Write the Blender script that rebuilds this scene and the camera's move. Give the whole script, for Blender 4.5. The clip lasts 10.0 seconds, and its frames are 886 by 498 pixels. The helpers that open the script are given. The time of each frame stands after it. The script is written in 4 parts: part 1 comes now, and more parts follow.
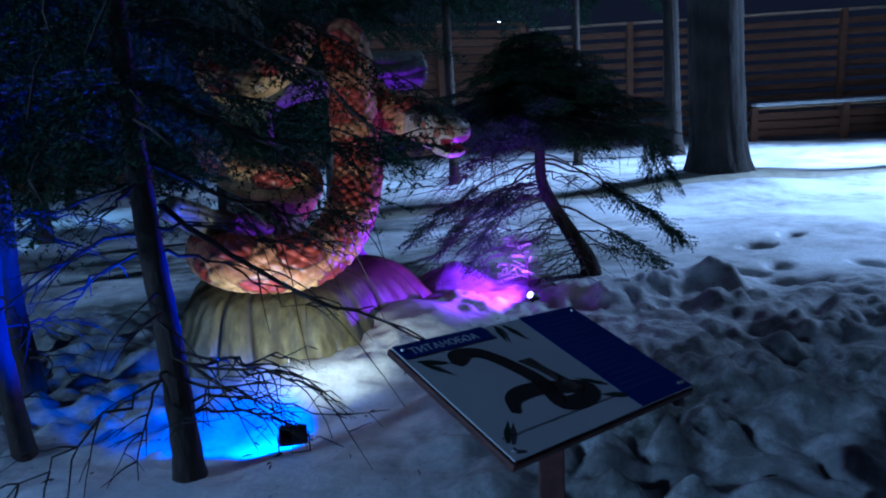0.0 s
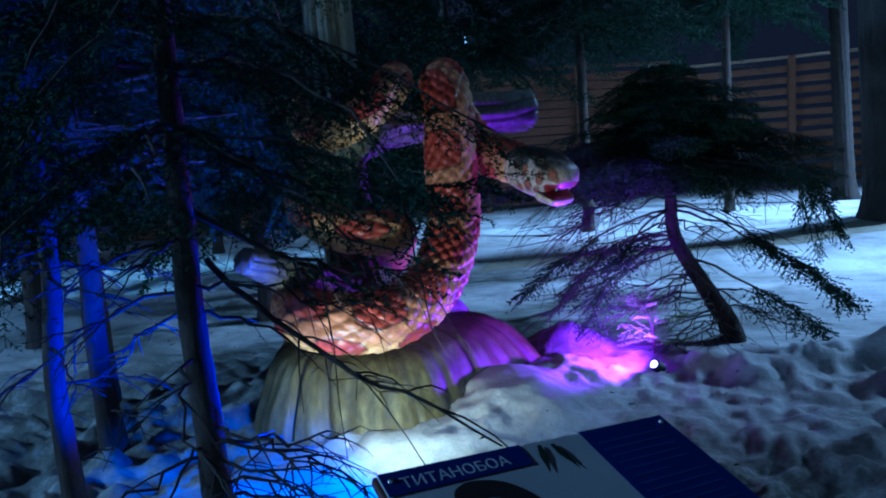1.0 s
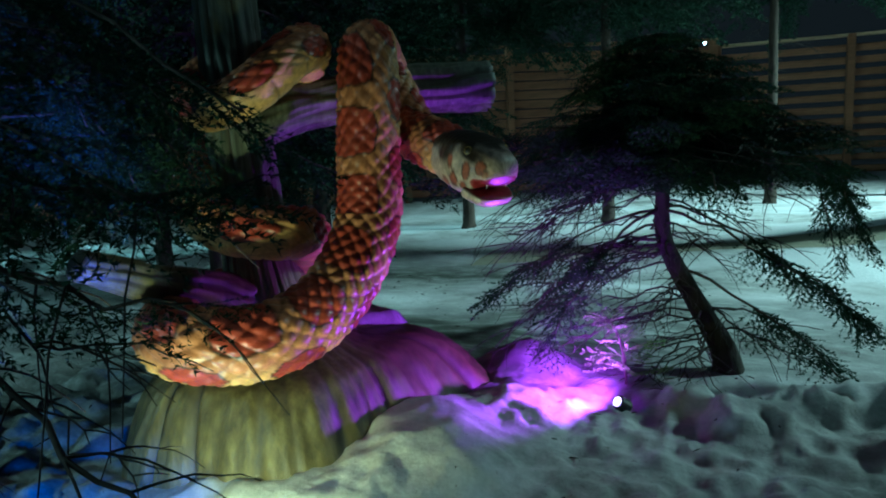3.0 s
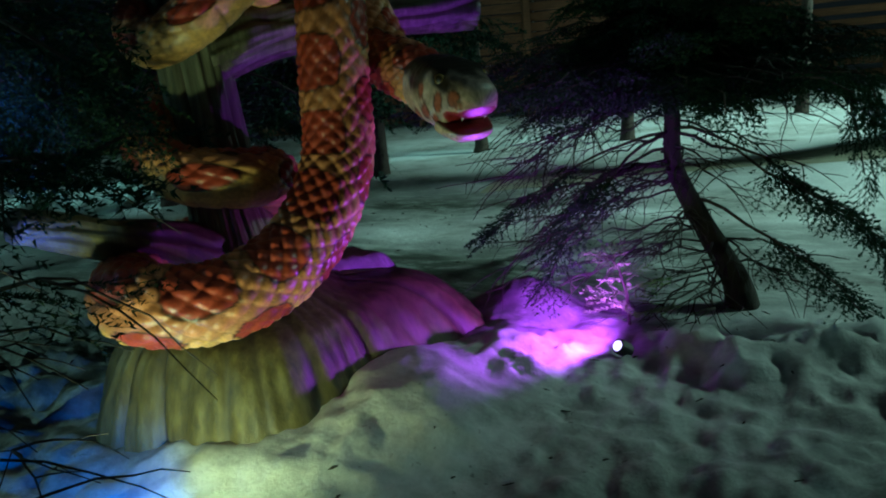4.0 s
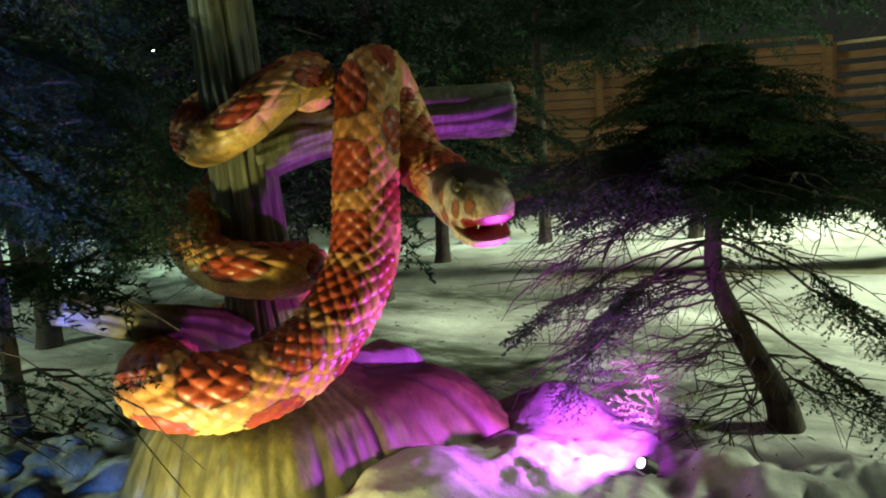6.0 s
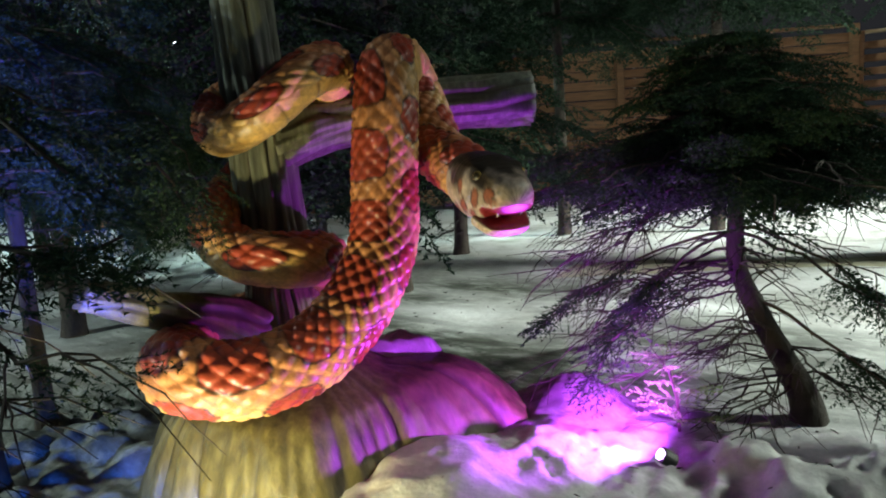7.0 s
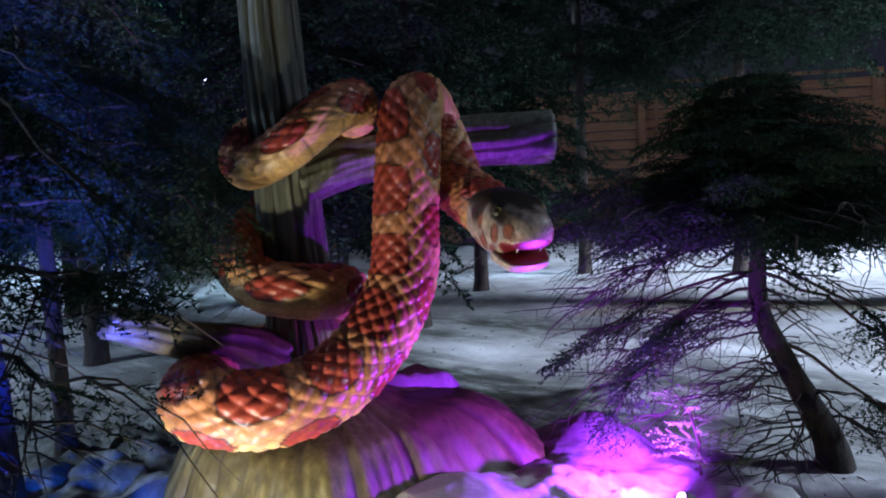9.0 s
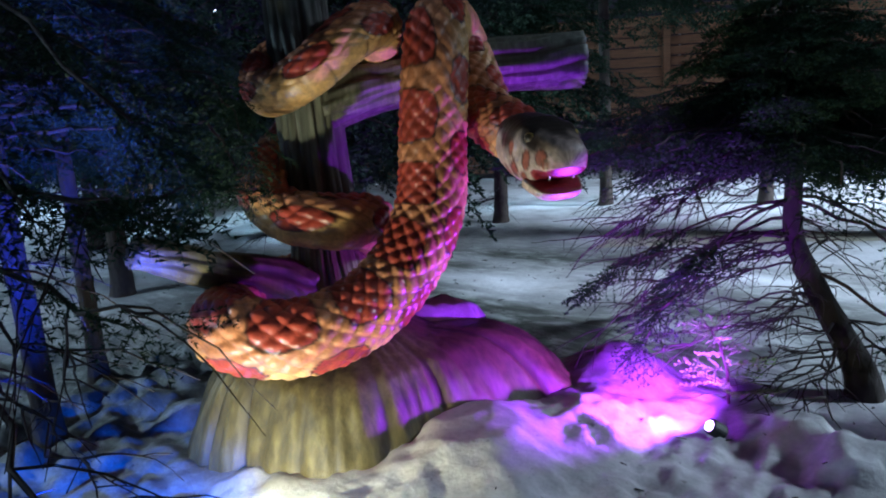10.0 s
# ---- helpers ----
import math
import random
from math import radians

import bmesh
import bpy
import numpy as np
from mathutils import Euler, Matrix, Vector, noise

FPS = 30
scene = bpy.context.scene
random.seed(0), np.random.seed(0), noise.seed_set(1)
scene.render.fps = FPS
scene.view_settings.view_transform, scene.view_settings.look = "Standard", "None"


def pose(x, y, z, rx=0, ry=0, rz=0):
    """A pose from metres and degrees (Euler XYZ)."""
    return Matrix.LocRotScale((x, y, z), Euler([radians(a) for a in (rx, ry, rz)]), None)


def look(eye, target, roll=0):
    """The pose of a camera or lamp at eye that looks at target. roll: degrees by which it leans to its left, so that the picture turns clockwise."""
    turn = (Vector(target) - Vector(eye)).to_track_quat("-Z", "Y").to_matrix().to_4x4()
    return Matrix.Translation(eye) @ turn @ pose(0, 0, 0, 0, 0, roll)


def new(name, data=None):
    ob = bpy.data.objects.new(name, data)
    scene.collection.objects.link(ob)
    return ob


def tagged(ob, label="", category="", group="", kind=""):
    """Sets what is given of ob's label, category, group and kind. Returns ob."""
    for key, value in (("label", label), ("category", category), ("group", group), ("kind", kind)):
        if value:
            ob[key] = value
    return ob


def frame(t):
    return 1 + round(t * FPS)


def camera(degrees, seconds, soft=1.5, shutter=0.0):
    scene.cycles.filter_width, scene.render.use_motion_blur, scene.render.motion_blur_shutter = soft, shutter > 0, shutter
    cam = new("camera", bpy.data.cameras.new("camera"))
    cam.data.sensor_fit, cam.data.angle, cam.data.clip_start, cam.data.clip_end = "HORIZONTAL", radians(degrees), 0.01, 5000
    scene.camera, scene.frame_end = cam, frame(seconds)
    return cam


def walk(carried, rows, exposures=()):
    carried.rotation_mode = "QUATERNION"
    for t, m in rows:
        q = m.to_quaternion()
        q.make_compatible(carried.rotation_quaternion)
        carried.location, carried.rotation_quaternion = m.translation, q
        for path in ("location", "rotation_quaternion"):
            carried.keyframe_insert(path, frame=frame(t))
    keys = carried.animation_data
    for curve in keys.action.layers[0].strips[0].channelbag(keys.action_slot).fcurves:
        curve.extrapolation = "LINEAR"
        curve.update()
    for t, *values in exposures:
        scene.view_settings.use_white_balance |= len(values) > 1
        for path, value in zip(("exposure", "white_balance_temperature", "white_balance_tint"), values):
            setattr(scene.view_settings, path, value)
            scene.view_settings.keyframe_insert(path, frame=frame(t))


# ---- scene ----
cam = camera(66.6, 10.0, soft=2.0)
PATH = [
    (0, (0.278, 0.029, 1.372), (0.105, 1.978, 0.957), -3.4),
    (0.3, (0.336, 0.193, 1.341), (-0.014, 2.111, 0.894), -3.0),
    (0.5, (0.393, 0.291, 1.356), (-0.12, 2.19, 0.996), -7.6),
    (1, (0.459, 0.498, 1.344), (-0.127, 2.393, 1.087), -4.4),
    (1.5, (0.444, 0.808, 1.326), (-0.175, 2.688, 1.036), -1.1),
    (2, (0.485, 0.99, 1.318), (-0.131, 2.855, 0.939), -1.5),
    (2.5, (0.674, 1.14, 1.321), (-0.089, 2.969, 1.05), -2.6),
    (2.7, (0.764, 1.215, 1.33), (0.046, 3.062, 1.061), -3.3),
    (3.8, (0.88, 1.651, 1.359), (0.139, 3.433, 0.834), -3.2),
    (4, (0.914, 1.676, 1.364), (0.128, 3.435, 0.829), -5.6),
    (4.5, (1.047, 1.736, 1.363), (0.047, 3.404, 0.898), -5.2),
    (5, (1.123, 1.746, 1.385), (0.032, 3.371, 0.974), -6.9),
    (5.5, (1.133, 1.746, 1.413), (0.097, 3.435, 1.136), -4.5),
    (5.7, (1.138, 1.76, 1.43), (0.149, 3.477, 1.154), -3.7),
    (7, (1.136, 1.762, 1.415), (0.095, 3.444, 1.118), -3.9),
    (7.5, (1.138, 1.757, 1.41), (0.08, 3.429, 1.117), -3.0),
    (8, (1.131, 1.754, 1.408), (0.083, 3.427, 1.089), -2.2),
    (8.5, (1.127, 1.755, 1.41), (0.089, 3.449, 1.185), -2.9),
    (9, (1.149, 1.744, 1.408), (0.056, 3.409, 1.223), -3.1),
    (9.5, (1.12, 1.744, 1.402), (-0.017, 3.367, 1.132), -3.3),
    (10, (1.074, 1.76, 1.387), (-0.05, 3.37, 1.009), -3.5),
]
EXPOSURES = [(0, -1.2, 3700, 18), (0.7, -1.1, 3450, 12), (1.6, -0.85, 3500, -2), (2.7, -0.95, 4000, -28), (3.8, -1.65, 4500, -42), (4.3, -1.6, 4600, -48), (4.7, -1.25, 5000, -46), (5.0, -0.55, 6400, -42), (5.4, -0.1, 8000, -44), (6.0, -0.05, 7300, -28), (6.8, 0.0, 6100, -6), (7.4, 0.0, 5600, 6), (8.0, -0.1, 5400, 14), (8.5, -0.35, 4800, 22), (9.7, -0.45, 4700, 20), (10, -0.4, 4600, 14)]
walk(cam, [(t, look(eye, target, roll)) for t, eye, target, roll in PATH], EXPOSURES)

# ---- world and lights ----
world = bpy.data.worlds.new("night_sky")
scene.world = world
world.use_nodes = True
world.node_tree.nodes["Background"].inputs[0].default_value = (0.46, 0.42, 0.46, 1)
world.node_tree.nodes["Background"].inputs[1].default_value = 0.042


def lamp(name, kind, place, target, watts, colour, size=0.05, cone=120, blend=0.5):
    data = bpy.data.lights.new(name, kind)
    data.energy, data.color = watts, colour
    data.shadow_soft_size = size
    if kind == "SPOT":
        data.spot_size, data.spot_blend = radians(cone), blend
    ob = new(name, data)
    ob.matrix_world = look(place, target)
    return ob


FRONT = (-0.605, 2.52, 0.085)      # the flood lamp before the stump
SIDE = (0.48, 4.50, 0.06)        # the small spot beside the seedling
# added lamp out of view at the right, fills the open snow
FILL_RIGHT = (14.0, 13.0, 8.0)
# added lamp hidden behind the left trees, brightens the snow there
FILL_BACK = (-9.5, 7.0, 6.2)
STREET_FRONT = (-10.0, -4.5, 6.5)
lamp("front_blue_light", "SPOT", (FRONT[0] - 0.03, FRONT[1] + 0.05, FRONT[2] + 0.06), (FRONT[0] - 0.8, FRONT[1] + 0.14, FRONT[2] + 0.80), 720, (0.02, 0.05, 1.0), 0.04, 74, 0.5)
lamp("front_blue_spill", "SPOT", (FRONT[0] - 0.05, FRONT[1] + 0.05, FRONT[2] + 0.09), (-0.86, 2.72, -0.04), 120, (0.02, 0.15, 1.0), 0.04, 92, 0.3)
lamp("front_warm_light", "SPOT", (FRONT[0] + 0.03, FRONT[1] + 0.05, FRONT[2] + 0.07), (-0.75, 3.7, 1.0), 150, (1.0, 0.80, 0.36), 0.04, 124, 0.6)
lamp("side_light", "SPOT", (SIDE[0] - 0.05, SIDE[1] - 0.05, SIDE[2] + 0.13), (SIDE[0] - 0.82, SIDE[1] + 0.25, SIDE[2] + 0.40), 200, (0.55, 0.055, 1.0), 0.03, 172, 0.4)
lamp("fill_light_right", "SPOT", FILL_RIGHT, (5.0, 11.5, 0.0), 42000, (1.0, 0.97, 0.82), 1.3, 58, 0.8)
lamp("street_light_front", "POINT", STREET_FRONT, (0, 0, 0), 3900, (0.92, 1.0, 0.90), 0.15)
lamp("fill_light_back", "POINT", FILL_BACK, (0, 0, 0), 3600, (0.80, 1.0, 0.90), 0.15)


# ---- materials ----
def shade(name):
    m = bpy.data.materials.new(name)
    m.use_nodes = True
    nt = m.node_tree
    return m, nt, nt.nodes["Principled BSDF"]


def link(nt, a, b):
    nt.links.new(a, b)


def noise_node(nt, scale, detail=4.0, stretch=(1, 1, 1), rough=0.55):
    co = nt.nodes.new("ShaderNodeTexCoord")
    mp = nt.nodes.new("ShaderNodeMapping")
    mp.inputs["Scale"].default_value = stretch
    n = nt.nodes.new("ShaderNodeTexNoise")
    n.inputs["Scale"].default_value, n.inputs["Detail"].default_value = scale, detail
    n.inputs["Roughness"].default_value = rough
    link(nt, co.outputs["Object"], mp.inputs[0])
    link(nt, mp.outputs[0], n.inputs["Vector"])
    return n.outputs["Fac"]


def ramp_node(nt, fac, stops):
    r = nt.nodes.new("ShaderNodeValToRGB")
    while len(r.color_ramp.elements) < len(stops):
        r.color_ramp.elements.new(0.5)
    for e, (p, c) in zip(r.color_ramp.elements, stops):
        e.position, e.color = p, (*c, 1)
    link(nt, fac, r.inputs[0])
    return r.outputs[0]


def mix_node(nt, fac, a, b, kind="MIX"):
    m = nt.nodes.new("ShaderNodeMix")
    m.data_type, m.blend_type = "RGBA", kind
    for s, v in ((0, fac), (6, a), (7, b)):
        if isinstance(v, bpy.types.NodeSocket):
            link(nt, v, m.inputs[s])
        else:
            m.inputs[s].default_value = v if s == 0 else (*v, 1)
    return m.outputs[2]


def bump_node(nt, bsdf, height, strength, distance):
    b = nt.nodes.new("ShaderNodeBump")
    b.inputs["Strength"].default_value, b.inputs["Distance"].default_value = strength, distance
    link(nt, height, b.inputs["Height"])
    link(nt, b.outputs[0], bsdf.inputs["Normal"])


def grained(name, dark, light, scale, rough, bump=0.3, distance=0.004, stretch=(1, 1, 1), metal=0.0, second=None):
    """A surface with colour that varies at two scales and a fine relief."""
    m, nt, bsdf = shade(name)
    fine = noise_node(nt, scale, 6, stretch)
    broad = noise_node(nt, scale * 0.13, 3)
    col = ramp_node(nt, fine, [(0.3, dark), (0.7, light)])
    tint = ramp_node(nt, broad, [(0.3, tuple(c * 0.65 for c in (second or dark))), (0.7, second or light)])
    link(nt, mix_node(nt, 0.4, col, tint), bsdf.inputs["Base Color"])
    bsdf.inputs["Roughness"].default_value, bsdf.inputs["Metallic"].default_value = rough, metal
    bump_node(nt, bsdf, fine, bump, distance)
    return m


def glowing(name, colour, strength):
    m, nt, bsdf = shade(name)
    bsdf.inputs["Base Color"].default_value = (0.8, 0.8, 0.8, 1)
    bsdf.inputs["Emission Color"].default_value = (*colour, 1)
    bsdf.inputs["Emission Strength"].default_value = strength
    return m


def snow_material(name, litter):
    """Old snow: grain, soft hollows, needle litter and trodden dirt in patches, tree shade painted in."""
    m, nt, bsdf = shade(name)
    fine = noise_node(nt, 38, 5)
    patch = noise_node(nt, 0.75, 5)
    dirt = noise_node(nt, 5.0, 6, rough=0.7)
    speck = noise_node(nt, 27, 2)
    white = ramp_node(nt, fine, [(0.3, (0.66, 0.68, 0.70)), (0.7, (0.84, 0.85, 0.86))])
    grey = ramp_node(nt, dirt, [(0.32, (0.10, 0.095, 0.075)), (0.62, (0.55, 0.55, 0.53))])
    where = ramp_node(nt, patch, [(0.42, (0, 0, 0)), (0.58, (litter, litter, litter))])
    col = mix_node(nt, where, white, grey)
    dots = ramp_node(nt, speck, [(0.69, (0, 0, 0)), (0.73, (1, 1, 1))])
    col = mix_node(nt, mix_node(nt, 1.0, dots, where, "MULTIPLY"), col, (0.06, 0.045, 0.03))
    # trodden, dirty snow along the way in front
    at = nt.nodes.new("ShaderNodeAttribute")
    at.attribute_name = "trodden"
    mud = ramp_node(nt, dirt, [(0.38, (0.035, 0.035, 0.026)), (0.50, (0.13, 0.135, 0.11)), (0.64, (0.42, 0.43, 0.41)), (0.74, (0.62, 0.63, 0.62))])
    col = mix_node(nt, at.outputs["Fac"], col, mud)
    # needle litter under the trees, with their streaky shade painted in
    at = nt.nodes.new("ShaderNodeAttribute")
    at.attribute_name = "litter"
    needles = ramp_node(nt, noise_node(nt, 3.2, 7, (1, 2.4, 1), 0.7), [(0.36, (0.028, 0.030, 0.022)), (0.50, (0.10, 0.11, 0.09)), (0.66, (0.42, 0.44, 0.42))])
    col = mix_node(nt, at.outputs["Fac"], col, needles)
    link(nt, col, bsdf.inputs["Base Color"])
    bsdf.inputs["Roughness"].default_value = 0.75
    bump_node(nt, bsdf, noise_node(nt, 14, 8, rough=0.65), 0.5, 0.025)
    return m


SNOW = snow_material("old_snow", 0.75)
CLEAN_SNOW = grained("packed_snow", (0.68, 0.7, 0.72), (0.86, 0.87, 0.88), 30, 0.7, 0.5, 0.015)
PATH_SOIL = grained("sandy_path", (0.26, 0.25, 0.17), (0.46, 0.44, 0.33), 9, 0.9, 0.4, 0.01)
# bark colour darkened to hold the shade of backlit trunks
BACKLIT_BARK = grained("backlit_dark_bark", (0.010, 0.008, 0.006), (0.034, 0.027, 0.020), 22, 0.95, 0.9, 0.02, (1, 1, 0.3))
BARK = grained("spruce_bark", (0.024, 0.018, 0.013), (0.07, 0.054, 0.04), 34, 0.9, 0.9, 0.012, (1, 1, 0.35))
TWIG = grained("dead_twig", (0.018, 0.014, 0.011), (0.045, 0.035, 0.026), 60, 0.9, 0.4, 0.003)
BLACK_METAL = grained("black_painted_metal", (0.012, 0.012, 0.013), (0.03, 0.03, 0.032), 40, 0.5, 0.15, 0.002)
RUST_METAL = grained("rusty_brown_metal", (0.05, 0.022, 0.016), (0.12, 0.05, 0.035), 26, 0.6, 0.3, 0.002)
CHROME = grained("bolt_steel", (0.4, 0.4, 0.4), (0.6, 0.6, 0.6), 60, 0.3, 0.1, 0.001, metal=1.0)
PLANK = grained("weathered_plank", (0.08, 0.034, 0.013), (0.22, 0.105, 0.045), 9, 0.75, 0.4, 0.006, (0.25, 3, 5))
CAP_WOOD = grained("pale_cap_board", (0.26, 0.18, 0.1), (0.42, 0.31, 0.18), 12, 0.8, 0.3, 0.004, (0.3, 3, 3))
GALVANISED = grained("galvanised_pole", (0.2, 0.2, 0.2), (0.36, 0.36, 0.36), 18, 0.5, 0.1, 0.002, metal=0.6)
WHITE_PRINT = grained("white_print", (0.46, 0.46, 0.47), (0.56, 0.56, 0.56), 5, 0.35, 0.05, 0.001)
BLUE_PRINT = grained("blue_print", (0.012, 0.02, 0.16), (0.018, 0.03, 0.22), 5, 0.35, 0.05, 0.001)
GREY_PRINT = grained("grey_print", (0.34, 0.34, 0.33), (0.44, 0.44, 0.43), 5, 0.35, 0.05, 0.001)
DARK_PRINT = grained("dark_print", (0.012, 0.009, 0.008), (0.03, 0.022, 0.019), 30, 0.6, 0.05, 0.001)
TEXT_PRINT = grained("dim_text_print", (0.03, 0.045, 0.22), (0.045, 0.06, 0.27), 30, 0.35, 0.05, 0.001)
LEAF_PRINT = grained("green_print", (0.012, 0.02, 0.012), (0.03, 0.05, 0.03), 30, 0.35, 0.05, 0.001)
PALE_PRINT = grained("pale_print", (0.5, 0.52, 0.6), (0.62, 0.64, 0.7), 30, 0.35, 0.05, 0.001)
LED_GLOW = glowing("side_lens_glow", (0.85, 0.5, 1.0), 12)
LAMP_GLOW = glowing("street_lens_glow", (1.0, 0.97, 0.88), 60)
TUBE_GLOW = glowing("tube_glow", (0.95, 1.0, 0.95), 3)
GLASS = grained("lamp_glass", (0.03, 0.03, 0.035), (0.05, 0.05, 0.055), 30, 0.1, 0.02, 0.001)


def needle_material(name="spruce_needles", lamplit=False):
    m, nt, bsdf = shade(name)
    isl = nt.nodes.new("ShaderNodeNewGeometry")
    col = ramp_node(nt, isl.outputs["Random Per Island"], [(0.0, (0.012, 0.028, 0.013)), (0.6, (0.023, 0.046, 0.026)), (1.0, (0.044, 0.066, 0.034))])
    col = mix_node(nt, ramp_node(nt, noise_node(nt, 2.2, 3), [(0.4, (0, 0, 0)), (0.7, (0.6, 0.6, 0.6))]), col, (0.03, 0.055, 0.035))
    # seedling copy: the spot lamp's brightness is lightened into the colour
    if lamplit:
        col = mix_node(nt, 0.9, col, (0.22, 0.32, 0.14))
    link(nt, col, bsdf.inputs["Base Color"])
    bsdf.inputs["Roughness"].default_value = 0.85
    bsdf.inputs["Specular IOR Level"].default_value = 0.12
    return m


NEEDLES = needle_material()
LAMPLIT_NEEDLES = needle_material("lamplit_spruce_needles", True)


def sculpted_wood(name, low, mid, high, pale_low, pale_high):
    """Painted carved wood: khaki and grey streaks running down the grain, groove shade darkened into the colour."""
    m, nt, bsdf = shade(name)
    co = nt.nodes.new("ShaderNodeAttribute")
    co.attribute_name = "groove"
    streak = noise_node(nt, 24, 8, (1, 1, 0.09), 0.65)
    broad = noise_node(nt, 1.6, 3)
    a = ramp_node(nt, streak, [(0.3, low), (0.52, mid), (0.75, high)])
    b = ramp_node(nt, streak, [(0.3, pale_low), (0.7, pale_high)])
    col = mix_node(nt, ramp_node(nt, broad, [(0.4, (0, 0, 0)), (0.6, (1, 1, 1))]), a, b)
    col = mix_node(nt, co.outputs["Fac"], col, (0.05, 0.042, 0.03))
    link(nt, col, bsdf.inputs["Base Color"])
    bsdf.inputs["Roughness"].default_value = 0.5
    bump_node(nt, bsdf, streak, 0.6, 0.011)
    return m


def snake_paint():
    m, nt, bsdf = shade("glossy_snake_paint")
    at = nt.nodes.new("ShaderNodeAttribute")
    at.attribute_name = "paint"
    fine = noise_node(nt, 55, 5)
    wear = ramp_node(nt, fine, [(0.3, (0.72, 0.70, 0.68)), (0.7, (1.12, 1.1, 1.06))])
    link(nt, mix_node(nt, 1.0, at.outputs["Color"], wear, "MULTIPLY"), bsdf.inputs["Base Color"])
    rough = ramp_node(nt, noise_node(nt, 9, 4), [(0.3, (0.28, 0.28, 0.28)), (0.7, (0.5, 0.5, 0.5))])
    link(nt, rough, bsdf.inputs["Roughness"])
    bump_node(nt, bsdf, fine, 0.25, 0.004)
    return m


WOOD = sculpted_wood("carved_grey_wood", (0.03, 0.03, 0.017), (0.10, 0.10, 0.062), (0.25, 0.25, 0.17), (0.04, 0.045, 0.036), (0.20, 0.225, 0.19))
STUMP_WOOD = sculpted_wood("carved_khaki_wood", (0.030, 0.024, 0.007), (0.095, 0.078, 0.024), (0.18, 0.155, 0.058), (0.040, 0.032, 0.011), (0.15, 0.13, 0.048))
PAINT = snake_paint()


# ---- mesh helpers ----
def mesh_of(name, verts, faces, mats, smooth=True):
    me = bpy.data.meshes.new(name)
    me.from_pydata([tuple(v) for v in verts], [], [tuple(f) for f in faces])
    for m in mats if isinstance(mats, (list, tuple)) else [mats]:
        me.materials.append(m)
    if smooth:
        me.polygons.foreach_set("use_smooth", [True] * len(me.polygons))
    me.update()
    return me


def triangles(name, tris, mat):
    """One mesh from an array of loose triangles (n, 3, 3)."""
    tris = np.asarray(tris, dtype=np.float32).reshape(-1, 3)
    n = len(tris)
    me = bpy.data.meshes.new(name)
    me.vertices.add(n)
    me.vertices.foreach_set("co", tris.ravel())
    me.loops.add(n)
    me.loops.foreach_set("vertex_index", np.arange(n, dtype=np.int32))
    me.polygons.add(n // 3)
    me.polygons.foreach_set("loop_start", np.arange(0, n, 3, dtype=np.int32))
    me.materials.append(mat)
    me.update(calc_edges=True)
    return me


def put(name, me, parent=None, label=""):
    ob = new(name, me)
    ob.parent = parent
    return tagged(ob, label)


def thing(name, place, label, category, group="", kind=""):
    ob = new(name)
    ob.location = place
    ob.empty_display_size = 0.05
    return tagged(ob, label, category, group, kind)


def part(name, bm, mat, parent, label="", smooth=False):
    me = bpy.data.meshes.new(name)
    if smooth:
        for f in bm.faces:
            f.smooth = True
    bm.to_mesh(me)
    bm.free()
    me.materials.append(mat)
    return put(name, me, parent, label)


def box(size, place=(0, 0, 0), bevel=0.0, turn=None):
    bm = bmesh.new()
    bmesh.ops.create_cube(bm, size=1)
    bmesh.ops.scale(bm, vec=size, verts=bm.verts)
    if bevel:
        bmesh.ops.bevel(bm, geom=bm.edges[:], offset=bevel, segments=2, affect="EDGES", profile=0.5)
    if turn:
        bmesh.ops.transform(bm, matrix=turn, verts=bm.verts)
    bmesh.ops.translate(bm, vec=place, verts=bm.verts)
    return bm


def rod(r, depth, place=(0, 0, 0), segments=16, r2=None, turn=None, bevel=0.0):
    bm = bmesh.new()
    bmesh.ops.create_cone(bm, cap_ends=True, segments=segments, radius1=r, radius2=r if r2 is None else r2, depth=depth)
    if bevel:
        bmesh.ops.bevel(bm, geom=[e for e in bm.edges if len(e.link_faces) == 2 and e.calc_face_angle(0) > 1.0], offset=bevel, segments=2, affect="EDGES", profile=0.5)
    if turn:
        bmesh.ops.transform(bm, matrix=turn, verts=bm.verts)
    bmesh.ops.translate(bm, vec=place, verts=bm.verts)
    return bm


def curve_points(ctrl, step):
    """Evenly spaced points on a smooth curve through the control points."""
    p = np.array(ctrl, float)
    p = np.vstack([2 * p[0] - p[1], p, 2 * p[-1] - p[-2]])
    out, key = [], []
    for i in range(1, len(p) - 2):
        for t in np.linspace(0, 1, 40, endpoint=False):
            a, b, c, d = p[i - 1:i + 3]
            out.append(0.5 * (2 * b + (c - a) * t + (2 * a - 5 * b + 4 * c - d) * t * t + (3 * b - a - 3 * c + d) * t ** 3))
            key.append(i - 1 + t)
    out, key = np.array(out), np.array(key)
    s = np.concatenate([[0], np.cumsum(np.linalg.norm(np.diff(out[:, :3], axis=0), axis=1))])
    even = np.arange(0, s[-1], step)
    return np.stack([np.interp(even, s, out[:, k]) for k in range(out.shape[1])], 1), np.interp(even, s, key), even


def unit(v):
    return v / np.maximum(np.linalg.norm(v, axis=-1, keepdims=True), 1e-9)


